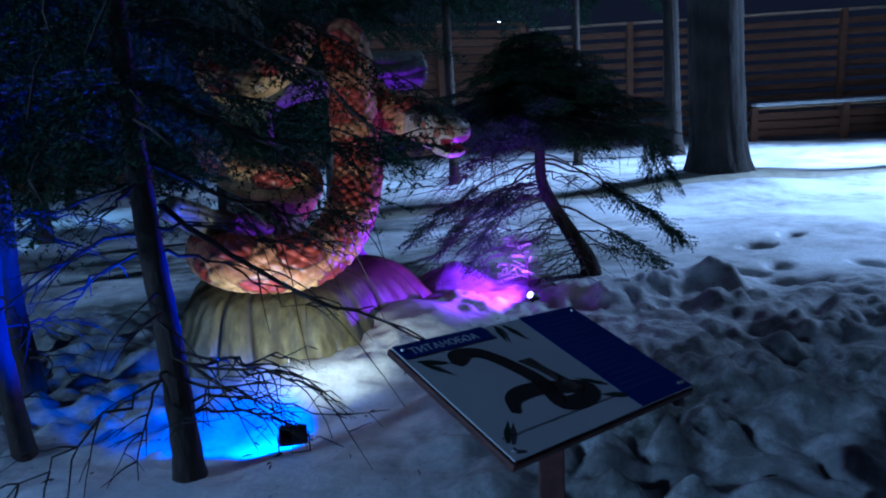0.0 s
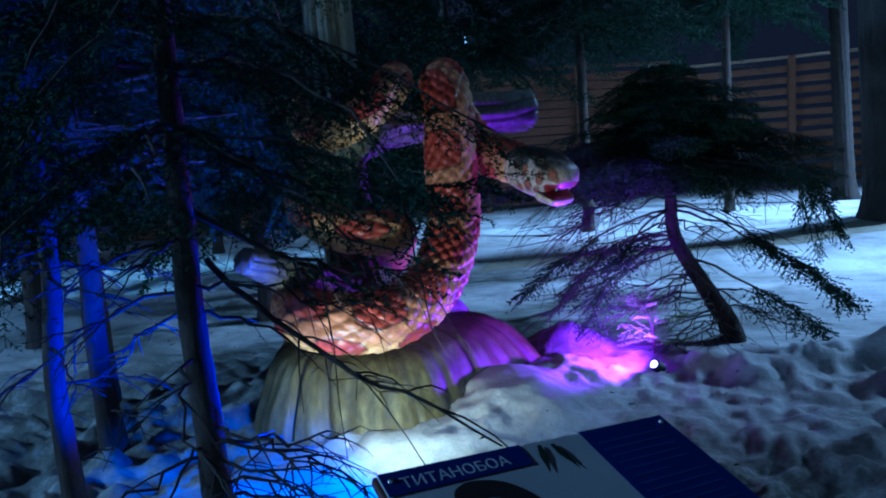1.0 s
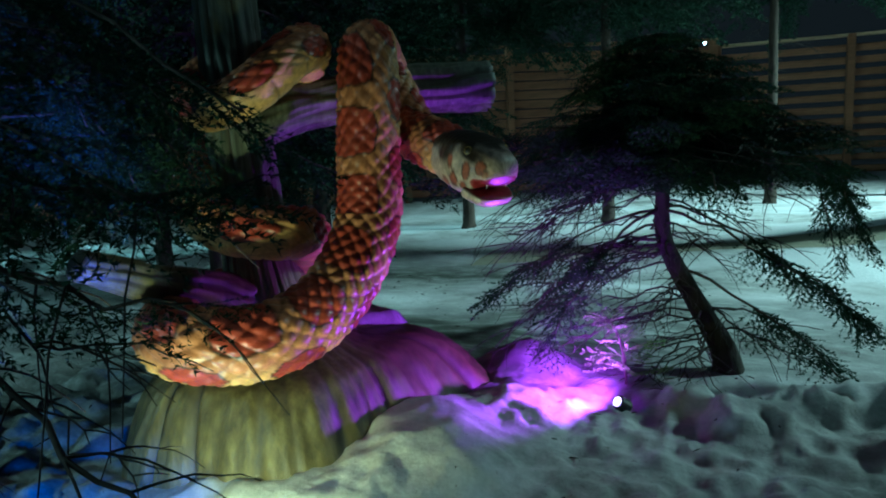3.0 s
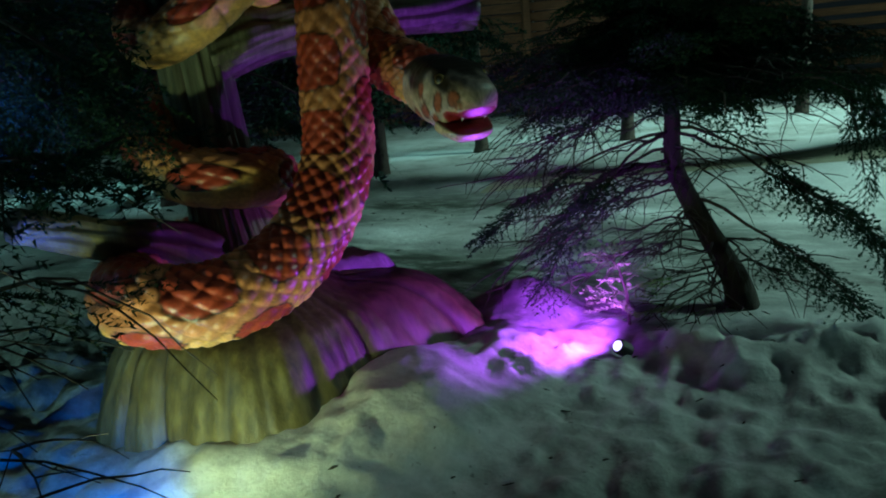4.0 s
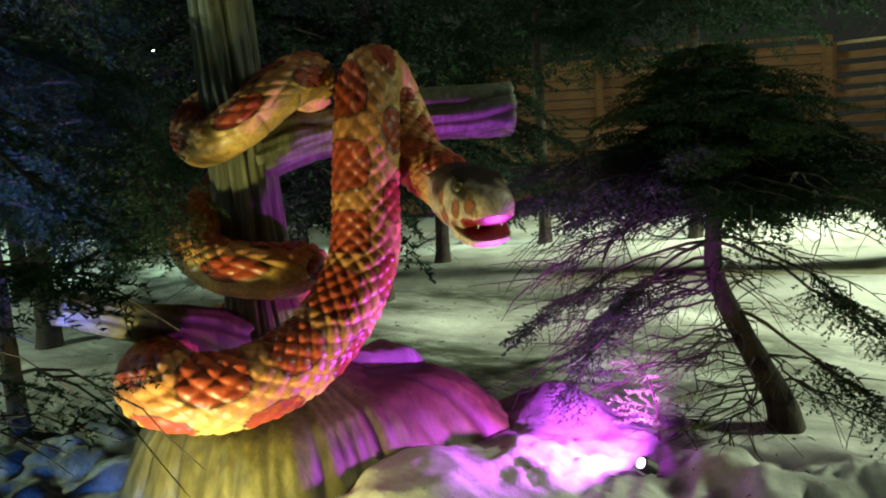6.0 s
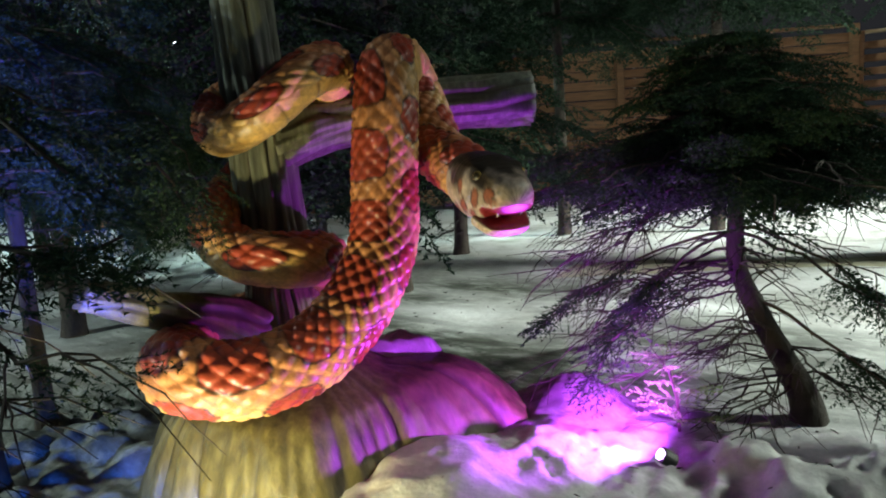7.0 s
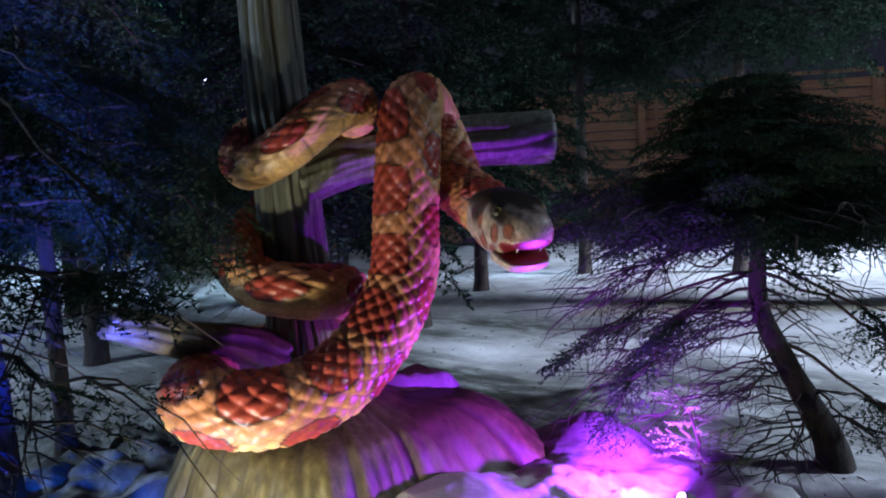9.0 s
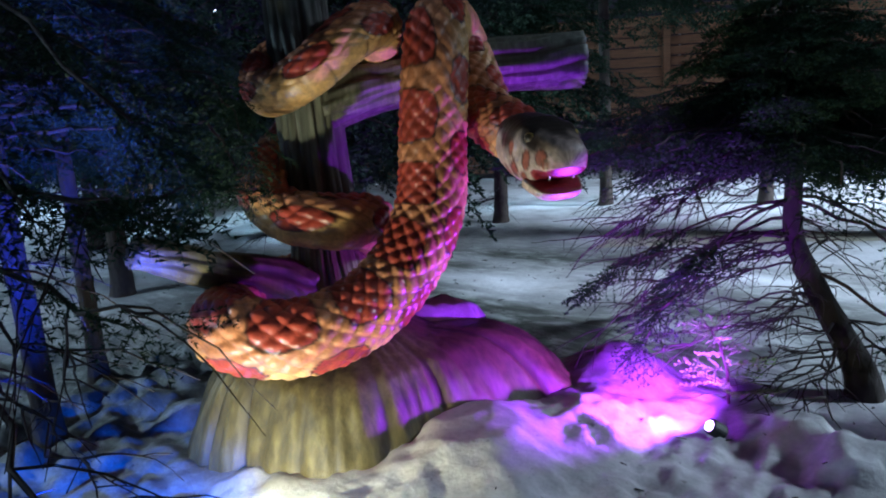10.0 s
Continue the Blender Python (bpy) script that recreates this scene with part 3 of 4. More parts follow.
def snake_body():
    pts, key, s = curve_points(SNAKE, 0.009)
    for _ in range(12):
        pts[1:-1] = (pts[:-2] + 2 * pts[1:-1] + pts[2:]) / 4
    up = np.array([0, 0, 1.0])
    keys = [(0, up - 0.7 * TO_EYE), (6, up - 0.4 * TO_EYE), (11, up - 0.5 * TO_EYE), (13, up), (14.5, 0.9 * up + 0.45 * TO_EYE), (17, 0.7 * up + 0.7 * TO_EYE - 0.3 * ASIDE),
            (19, 0.65 * TO_EYE - 0.75 * ASIDE), (21, 0.6 * TO_EYE - 0.8 * ASIDE), (23, -ASIDE + 0.2 * up), (25, 0.5 * up - 0.7 * ASIDE), (27, up)]
    kt = np.array([k for k, _ in keys])
    kv = unit(np.array([v for _, v in keys]))
    dorsal = np.stack([np.interp(key, kt, kv[:, c]) for c in range(3)], 1)
    tan = unit(np.gradient(pts, axis=0))
    dorsal = unit(dorsal - tan * (dorsal * tan).sum(1, keepdims=True))
    side = np.cross(tan, dorsal)
    radius = np.interp(key, [0, 1, 4, 8, 12, 14, 17, 21, 23, 25, 26.5, 27], [0.03, 0.082, 0.098, 0.105, 0.12, 0.140, 0.142, 0.132, 0.125, 0.115, 0.112, 0.098])
    around, count = 132, 12
    v = np.linspace(-np.pi, np.pi, around, endpoint=False)[None]
    u = s[:, None]
    a, b = u / 0.079, v * count / (2 * np.pi)
    a = a + 0.16 * lattice_noise(u * 13, v * 2.1, 43)
    b = b + 0.12 * lattice_noise(u * 11, v * 1.7, 44)
    p, q = a + b, a - b
    fx, fy = p - np.floor(p) - 0.5, q - np.floor(q) - 0.5
    dome = (1 - np.abs(2 * fx) ** 2.6) * (1 - np.abs(2 * fy) ** 2.6)
    tilt = -(fx + fy) * 0.55 * dome
    pid, qid = np.floor(p).astype(int), np.floor(q).astype(int)
    turns = np.floor((pid - qid) / (2 * count)).astype(int)
    pid, qid = pid - turns * count, qid + turns * count
    tint = np.modf(np.abs(np.sin(pid * 12.9898 + qid * 78.233) * 43758.5453))[0]
    av = np.abs(v)
    # wide plates under the belly
    bu = u / 0.085
    bf = bu - np.floor(bu) - 0.5
    plate = (1 - np.abs(2 * bf) ** 6) + 0.5 * bf
    belly = np.clip((av - radians(128)) / radians(8), 0, 1) + u * 0
    relief = (1 - belly) * (dome + 1.3 * tilt) * 0.0125 + belly * plate * 0.007
    relief = relief * np.clip(radius[:, None] / 0.12, 0, 1)
    # colour: orange back with black-edged red saddles, yellow flank with red blotches
    wav = 0.012 * lattice_noise(u * 22, v * 3, 41)
    period = 0.30
    du = np.abs((u / period) % 1 - 0.5) * period
    saddle = np.maximum(du / 0.105, av / radians(50)) * 0.5 + np.hypot(du / 0.118, av / radians(56)) * 0.5 + wav * 4
    du2 = np.abs(((u / period) + 0.5) % 1 - 0.5) * period
    blotch = np.hypot(du2 / 0.088, (av - radians(102)) / radians(26)) + wav * 5
    col = np.empty((*saddle.shape, 3))
    col[:] = ORANGE
    flank = np.clip((av - radians(72)) / radians(36), 0, 1)[..., None] + np.zeros_like(col)
    col = col * (1 - flank) + YELLOW * flank
    for shape, edge in ((saddle, 0.075), (blotch, 0.10)):
        rim = np.clip((1.0 + edge - shape) / 0.03, 0, 1)[..., None]
        core = np.clip((1.0 - shape) / 0.03, 0, 1)[..., None]
        col = col * (1 - rim) + BLACK * rim
        col = col * (1 - core) + RED * core
    seam = np.clip(1 - dome * 4.2, 0, 1) * (1 - belly) * 0.42 + belly * np.clip(1 - plate * 2.5, 0, 1) * 0.5
    col = col * (0.74 + 0.46 * tint[..., None]) * (1 - seam[..., None])
    r = radius[:, None] + relief
    vs = pts[:, None] + r[..., None] * (np.cos(v)[..., None] * dorsal[:, None] + np.sin(v)[..., None] * side[:, None])
    n = len(pts)
    f = [(i * around + j, i * around + (j + 1) % around, (i + 1) * around + (j + 1) % around, (i + 1) * around + j) for i in range(n - 1) for j in range(around)]
    f.append(tuple(range(around - 1, -1, -1)))
    return vs.reshape(-1, 3), f, col.reshape(-1, 3)


def snake_head():
    """Upper head, gaping lower jaw, eyes and fangs, in head axes: x forward, z up."""
    pieces, cols = [], []
    n, sides = 60, 64
    s = np.linspace(0, 1, n)[:, None]
    ang = np.linspace(0, 2 * np.pi, sides, endpoint=False)[None]
    L = 0.41
    w = np.interp(s, [0, 0.15, 0.4, 0.62, 0.82, 0.94, 0.985, 1], [0.092, 0.120, 0.136, 0.126, 0.104, 0.085, 0.06, 0.0])
    top = np.interp(s, [0, 0.2, 0.45, 0.6, 0.8, 0.94, 0.985, 1], [0.092, 0.116, 0.126, 0.120, 0.098, 0.080, 0.055, 0.0])
    low = np.interp(s, [0, 0.2, 0.5, 0.74, 0.81, 0.94, 1], [0.092, 0.114, 0.126, 0.116, 0.058, 0.045, 0.0])
    c, sn = np.cos(ang), np.sin(ang)
    sq = lambda t: np.sign(t) * np.abs(t) ** 0.8
    y, z = w * sq(c), np.where(sn > 0, top, low) * sq(sn)
    brow = 0.016 * np.exp(-((s - 0.57) / 0.10) ** 2) * np.exp(-((np.abs(c) - 0.75) / 0.2) ** 2) * (sn > 0)
    z = z + brow
    x = L * s + 0 * ang
    cells = np.abs(np.sin(s * 46) * np.sin(ang * 11 + np.floor(s * 46 / np.pi) * 1.57)) ** 0.5
    y, z = y * (1 + 0.022 * cells), z * (1 + 0.022 * cells)
    v = np.stack([x, y, z], -1).reshape(-1, 3)
    f = [(i * sides + j, i * sides + (j + 1) % sides, (i + 1) * sides + (j + 1) % sides, (i + 1) * sides + j) for i in range(n - 1) for j in range(sides)]
    pale, dark, pink, gum = np.array([0.50, 0.41, 0.35]), np.array([0.032, 0.023, 0.016]), np.array([0.58, 0.36, 0.33]), np.array([0.24, 0.022, 0.03])
    up = np.clip((sn - 0.12 + 0.35 * lattice_noise(s * 9, ang * 2, 51)) / 0.25, 0, 1)[..., None] * np.clip((0.90 - s + 0.10 * lattice_noise(s * 14, ang * 4, 54)) / 0.18, 0, 1)[..., None]
    col = pale * (1 - up) + dark * up
    lip = (np.clip((s - 0.84) / 0.08, 0, 1) * np.clip((0.45 - sn) / 0.3, 0, 1))[..., None]
    col = col * (1 - lip * 0.7) + pink * lip * 0.7
    for cs, ca, rs, ra in ((0.72, 0.0, 0.045, 0.26), (0.56, -0.35, 0.05, 0.26), (0.88, 0.24, 0.06, 0.30), (0.42, -0.6, 0.045, 0.24), (0.68, -0.55, 0.04, 0.22), (0.93, 0.02, 0.03, 0.2), (0.50, 0.12, 0.035, 0.2)):
        for mirror in (ca, np.pi - ca):
            d = np.hypot((s - cs) / rs, ((ang - mirror + np.pi) % (2 * np.pi) - np.pi) / ra)
            k = np.clip((1.15 - d) / 0.1, 0, 1)[..., None]
            kk = np.clip((0.9 - d) / 0.1, 0, 1)[..., None]
            col = col * (1 - k) + BLACK * 2 * k
            col = col * (1 - kk) + np.array([0.30, 0.10, 0.055]) * kk
    inside = ((sn < -0.35) & (s > 0.77))[..., None]
    col = np.where(inside, gum, col)
    cell = 0.84 + 0.30 * lattice_noise(s * 40, ang * 9, 52) + 0.16 * lattice_noise(s * 13, ang * 4, 55)
    pieces.append((v, f))
    cols.append((col * cell[..., None]).reshape(-1, 3))
    # lower jaw, hinged open
    s2 = np.linspace(0, 1, 44)[:, None]
    LJ = 0.105
    w2 = np.interp(s2, [0, 0.3, 0.7, 0.9, 0.97, 1], [0.118, 0.112, 0.098, 0.083, 0.06, 0.0])
    th = np.interp(s2, [0, 0.4, 0.8, 0.96, 1], [0.062, 0.055, 0.045, 0.03, 0.0])
    y2 = w2 * sq(c)
    z2 = np.where(sn > 0, th * 0.28 * sn - 0.012 * (1 - np.abs(c)) * 0, th * sq(sn))
    x2 = LJ * s2 + 0 * ang
    v2 = np.stack([x2, y2, z2], -1).reshape(-1, 3)
    open_by = radians(15)
    rot = np.array([[math.cos(open_by), 0, math.sin(open_by)], [0, 1, 0], [-math.sin(open_by), 0, math.cos(open_by)]])
    v2 = v2 @ rot.T + np.array([0.286, 0, -0.080])
    f2 = [(i * sides + j, i * sides + (j + 1) % sides, (i + 1) * sides + (j + 1) % sides, (i + 1) * sides + j) for i in range(43) for j in range(sides)]
    tongue = np.clip((sn - 0.3) / 0.2, 0, 1)[..., None] + 0 * s2[..., None]
    edge = np.clip((s2 - 0.8) / 0.15, 0, 1)[..., None]
    base = pale * 1.05 * (1 - 0.5 * edge) + pink * 0.5 * edge
    col2 = base * (1 - tongue) + gum * tongue
    pieces.append((v2, f2))
    cols.append((col2 * (0.86 + 0.28 * lattice_noise(s2 * 30, ang * 9, 53))[..., None]).reshape(-1, 3))
    # eyes and fangs
    for m in (-1, 1):
        e, fe = tube([(0.268, m * 0.085, 0.070), (0.276, m * 0.100, 0.075), (0.281, m * 0.107, 0.078), (0.283, m * 0.110, 0.079)], [0.021, 0.020, 0.013, 0.002], 18)
        pieces.append((e, fe))
        cols.append(np.repeat(np.array([[0.55, 0.40, 0.10], [0.62, 0.46, 0.10], [0.04, 0.03, 0.01], [0.01, 0.01, 0.01]]), 18, 0))
        for fx, fl in ((0.362, 0.052), (0.345, 0.028)):
            t, ft = tube([(fx, m * 0.052, -0.012), (fx + 0.004, m * 0.051, -0.012 - fl * 0.6), (fx - 0.002, m * 0.05, -0.012 - fl)], [0.008, 0.005, 0.0008], 10)
            pieces.append((t, ft))
            cols.append(np.tile(np.array([[0.75, 0.72, 0.62]]), (len(t), 1)))
    v, f = joined(pieces)
    return v, f, np.vstack(cols)


def build_snake():
    bv, bf, bc = snake_body()
    hv, hf, hc = snake_head()
    base, tip = np.array([-0.235, 4.205, 1.300]), np.array([0.118, 3.962, 1.185])
    fwd = unit(tip - base)
    left = unit(np.cross([0, 0, 1.0], fwd))
    upv = np.cross(fwd, left)
    hv = base + hv @ np.stack([fwd, left, upv])
    v, f = joined([(bv, bf), (hv, hf)])
    me = mesh_of("snake_statue", v, f, PAINT)
    attribute(me, "paint", np.vstack([bc, hc]))
    tagged(put("snake_statue", me), "giant painted snake coiled on a dead tree", "statue")


build_snake()


# ---- spruces ----
def spray(rng, length=0.36, side_twigs=9, needle=0.026, thick=0.0042, per=34):
    """Triangles of one flat needled twig along +x."""
    tris = []

    def needled(a, b, n):
        d = b - a
        ln = np.linalg.norm(d)
        d = d / ln
        o1 = np.cross(d, [0, 0, 1.0])
        o1 = o1 / (np.linalg.norm(o1) + 1e-9)
        o2 = np.cross(d, o1)
        t = rng.random(n)
        ph = rng.uniform(0, 2 * np.pi, n)
        out = np.cos(ph)[:, None] * o1 + np.abs(np.sin(ph))[:, None] * o2 * np.where(rng.random(n) < 0.75, -1, 0.6)[:, None]
        root = a + (b - a) * t[:, None]
        way = unit(out + 0.75 * d)
        tipp = root + way * (needle * rng.uniform(0.7, 1.15, n))[:, None]
        wide = unit(np.cross(way, rng.standard_normal((n, 3)))) * thick
        tris.append(np.stack([root - wide, root + wide, tipp], 1))
        w = o1 * 0.0016
        tris.append(np.array([[a - w, a + w, b], [a - o2 * 0.0016, a + o2 * 0.0016, b]]))
    end = np.array([length, 0, -0.08 * length])
    needled(np.zeros(3), end, per)
    for i in range(side_twigs):
        t = (i + 0.6) / (side_twigs + 0.3)
        m = 1 if i % 2 else -1
        ln = length * (0.62 * (1 - t) + 0.12) * rng.uniform(0.75, 1.15)
        a = end * t
        b = a + ln * np.array([0.72, 0.66 * m, rng.uniform(-0.28, 0.05)])
        needled(a, b, max(6, int(per * ln / length * 1.25)))
    return np.concatenate(tris)


def sprays_for(rng, kinds, anchors, ways, sizes):
    """Places sprays: origin, direction and size each."""
    out = []
    for o, d, k in zip(anchors, ways, sizes):
        d = d / np.linalg.norm(d)
        upv = np.array([rng.normal(0, 0.25), rng.normal(0, 0.25), 1.0])
        y = np.cross(upv, d)
        y /= np.linalg.norm(y) + 1e-9
        z = np.cross(d, y)
        out.append((kinds[rng.integers(len(kinds))] * k) @ np.stack([d, y, z]) + o)
    return np.concatenate(out)


def limb(rng, root, yaw, length, rise, droop, n=9, kink=0.012):
    t = np.linspace(0, 1, n)
    bend = rng.normal(0, 0.18)
    a = yaw + bend * t
    x, y = root[0] + length * t * np.cos(a), root[1] + length * t * np.sin(a)
    z = root[2] + length * (rise * t - droop * t ** 1.6)
    p = np.stack([x, y, z], 1)
    p[1:] += rng.normal(0, kink * length, (n - 1, 3))
    return p


def build_spruce(place, axis, r0, top, crown_from, reach, whorls, per_whorl, seed, label, dead=0, dead_reach=0.7, dead_yaws=None, detail=1.0, yaw_skip=None, droop=0.45, spray_size=1.0, bare_z=0.25, low=(), blade=1.1, gap=0.06, drops=(), bark=None, taper=0.75, uneven=0.65):
    """A spruce from its base: trunk along axis points (relative), needled limbs above crown_from, bare dead limbs below."""
    rng = np.random.default_rng(seed)
    t = thing("spruce_tree", place, label, "tree", "spruces")
    p, _, s = curve_points(axis, 0.06)
    hz = p[:, 2]
    rad = r0 * np.clip(1.0 - 0.8 * hz / top, 0.12, 1) + r0 * 0.35 * np.exp(-np.clip(hz, 0, 9) / 0.12)
    v, f = tube(p, rad, 18, 0.035, rng)
    put("trunk", mesh_of("trunk", v, f, bark or BARK), t)
    at = lambda z: np.array([np.interp(z, hz, p[:, 0]), np.interp(z, hz, p[:, 1]), z])
    kinds = [spray(rng, 0.36, 9, 0.026 / detail ** 0.4, 0.0042 * blade / detail ** 0.8, max(10, int(32 * detail))) for _ in range(5)]
    anchors, ways, sizes, woods = [], [], [], []
    for w in range(whorls):
        z = crown_from + (top - crown_from) * ((w + rng.uniform(0, 0.8)) / whorls) ** 1.6
        size = reach * (1 - taper * (z - crown_from) / max(top - crown_from, 0.1))
        for k in range(per_whorl):
            yaw = 2 * np.pi * (k + rng.random()) / per_whorl
            if yaw_skip and yaw_skip(yaw, z):
                continue
            ln = size * rng.uniform(uneven, 1.1)
            q = limb(rng, at(z), yaw, ln, 0.12, droop * rng.uniform(0.7, 1.3))
            woods.append(tube(q, np.linspace(r0 * 0.16, 0.003, len(q)), 6))
            d = np.gradient(q, axis=0)
            m = max(4, int(ln / (gap if z < 2.3 or detail < 0.8 else 0.12 if z < 3.0 else 0.24)))
            for e in np.linspace(0.1, 1.0, m):
                i = e * (len(q) - 1)
                o = np.array([np.interp(i, range(len(q)), q[:, c]) for c in range(3)])
                dd = unit(np.array([np.interp(i, range(len(q)), d[:, c]) for c in range(3)]))
                turn = rng.choice([-1, 1]) * rng.uniform(0.35, 1.0) if e < 0.97 else 0
                c0, s0 = math.cos(turn), math.sin(turn)
                anchors.append(o)
                ways.append(np.array([dd[0] * c0 - dd[1] * s0, dd[0] * s0 + dd[1] * c0, dd[2] - rng.uniform(0.05, 0.5)]))
                sizes.append(spray_size * rng.uniform(0.55, 1.0) * (1.1 - 0.35 * e))
    for yaw in low:
        q = limb(rng, at(rng.uniform(0.55, 0.95)), yaw, rng.uniform(0.75, 1.05), 0.0, rng.uniform(0.45, 0.7))
        woods.append(tube(q, np.linspace(r0 * 0.16, 0.003, len(q)), 6))
        for i in range(4, len(q)):
            for turn in (-1.1, -0.6, -0.1, 0.4, 0.9):
                anchors.append(q[i])
                ways.append(np.array([math.cos(yaw + turn), math.sin(yaw + turn), -rng.uniform(0.4, 1.0)]))
                sizes.append(rng.uniform(0.45, 0.8))
    # boughs that reach out level and then hang straight down
    for yaw, z, out, fall in drops:
        k = np.linspace(0, 1, 14)
        away = out * np.clip(k / 0.62, 0, 1) ** 0.9 + 0.12 * np.clip((k - 0.62) / 0.38, 0, 1)
        q = at(z) + np.stack([away * math.cos(yaw), away * math.sin(yaw), 0.05 * k - fall * np.clip((k - 0.5) / 0.5, 0, 1) ** 1.4], 1) + rng.normal(0, 0.008, (14, 3))
        woods.append(tube(q, np.linspace(r0 * 0.2, 0.003, len(q)), 6))
        for i in range(3, len(q)):
            d = unit(q[i] - q[i - 1])
            for _ in range(4 if k[i] > 0.45 else 2):
                anchors.append(q[i] + rng.normal(0, 0.02, 3))
                ways.append(d * 0.8 + np.array([rng.normal(0, 0.45), rng.normal(0, 0.45), -0.45]))
                sizes.append(rng.uniform(0.35, 0.62))
    if anchors:
        put("crown", triangles("crown", sprays_for(rng, kinds, anchors, ways, sizes), NEEDLES), t, "drooping dark green needles")
        if detail < 0.8:
            wv, wf = joined(woods)
            tagged(put("limb_wood", mesh_of("limb_wood", wv, wf, BARK), t), kind="stuff")
        else:
            for wv, wf in woods:
                put("limb", mesh_of("limb", wv, wf, BARK), t)
    for k in range(dead):
        woods = []
        z = rng.uniform(bare_z, crown_from + 0.25)
        yaw = rng.uniform(0, 2 * np.pi) if dead_yaws is None else dead_yaws[k % len(dead_yaws)] + rng.normal(0, 0.35)
        ln = dead_reach * rng.uniform(0.5, 1.1)
        q = limb(rng, at(z), yaw, ln, 0.05, rng.uniform(0.05, 0.6), 12, 0.022)
        woods.append(tube(q, np.linspace(0.0075, 0.0018, len(q)), 5))
        for _ in range(int(14 * ln)):
            i = rng.integers(2, len(q) - 1)
            q2 = limb(rng, q[i], yaw + rng.choice([-1, 1]) * rng.uniform(0.4, 1.1), ln * rng.uniform(0.2, 0.5), 0.0, rng.uniform(0.0, 0.9), 6)
            woods.append(tube(q2, np.linspace(0.004, 0.0012, 6), 4))
            q3 = limb(rng, q2[3], yaw + rng.uniform(-2, 2), ln * rng.uniform(0.1, 0.22), 0.0, rng.uniform(0, 0.9), 4)
            woods.append(tube(q3, np.linspace(0.0025, 0.001, 4), 4))
        wv, wf = joined(woods)
        put("dead_branch", mesh_of("dead_branch", wv, wf, TWIG), t, "bare dead lower branch")
    return t


# spruce beside the snake's head, leaning, with a bare skirt below
build_spruce((0.97, 5.22, 0.0), [(0, 0, -0.1), (-0.02, 0.02, 0.12), (-0.16, 0.10, 0.36), (-0.34, 0.22, 0.70), (-0.36, 0.28, 1.0), (-0.38, 0.30, 1.4), (-0.40, 0.3, 1.9)], 0.066, 1.92, 1.16, 1.22, 15, 9, 11,
             "dark leaning spruce with bare lower limbs", dead=52, dead_reach=0.95, dead_yaws=[2.4, 2.9, 3.3, 3.7, 4.2, 4.8, -0.9, -0.4, 3.1, 3.5], detail=1.0, droop=0.19, taper=0.93, uneven=0.38, bare_z=0.18, low=[2.8, 3.4, 4.1, -0.45, -0.2, -0.7], bark=BACKLIT_BARK, blade=1.5, gap=0.036, spray_size=0.85,
             drops=((0.1, 1.12, 0.80, 0.55), (-0.12, 1.14, 0.88, 0.42), (0.28, 1.10, 0.92, 0.30)))
# thin spruces between the camera's start and the stump
build_spruce((-0.95, 2.30, 0.0), [(0, 0, -0.1), (0.0, 0.0, 0.5), (-0.03, 0.02, 0.9), (-0.08, 0.1, 1.3), (-0.1, 0.15, 2.2), (-0.1, 0.15, 4.6)], 0.052, 4.4, 1.45, 1.15, 12, 6, 12,
             "slim spruce with dead twigs on its trunk", dead=16, dead_reach=0.7, dead_yaws=[-0.3, 0.15, -1.2, 3.6, 3.0, -2.2, -0.1], yaw_skip=lambda a, z: z < 2.1 and math.sin(a) > 0.25)
build_spruce((-1.74, 2.47, 0.0), [(0, 0, -0.1), (-0.02, 0.0, 0.6), (0.03, 0.02, 1.4), (0.0, 0.0, 4.2)], 0.042, 4.0, 1.45, 1.0, 12, 6, 13, "slim spruce with drooping boughs", dead=10, dead_reach=0.5, yaw_skip=lambda a, z: z < 2.3 and math.sin(a + 0.6) > 0.1)
build_spruce((-2.15, 3.10, 0.0), [(0, 0, -0.1), (-0.02, 0.0, 0.6), (0.06, -0.05, 1.4), (0.0, 0.0, 4.4)], 0.058, 4.2, 1.55, 1.1, 12, 7, 14, "slim spruce with drooping boughs", dead=6, dead_reach=0.5, yaw_skip=lambda a, z: z < 2.0 and math.cos(a + 0.2) > 0.35, drops=((0.28, 1.42, 1.08, 0.24), (0.16, 1.50, 0.92, 0.30), (0.42, 1.62, 1.02, 0.34), (0.5, 1.78, 0.80, 0.34), (0.05, 1.80, 0.85, 0.40)))
build_spruce((-2.65, 3.6, 0.0), [(0, 0, -0.1), (0.03, 0.0, 0.6), (0.0, 0.0, 4.4)], 0.05, 4.4, 1.55, 1.1, 13, 7, 15, "slim spruce with drooping boughs", dead=5, dead_reach=0.5, yaw_skip=lambda a, z: z < 2.0 and math.cos(a) > 0.2, drops=((0.1, 1.6, 0.9, 0.35), (-0.25, 1.7, 0.95, 0.45), (0.4, 1.8, 0.9, 0.3)))
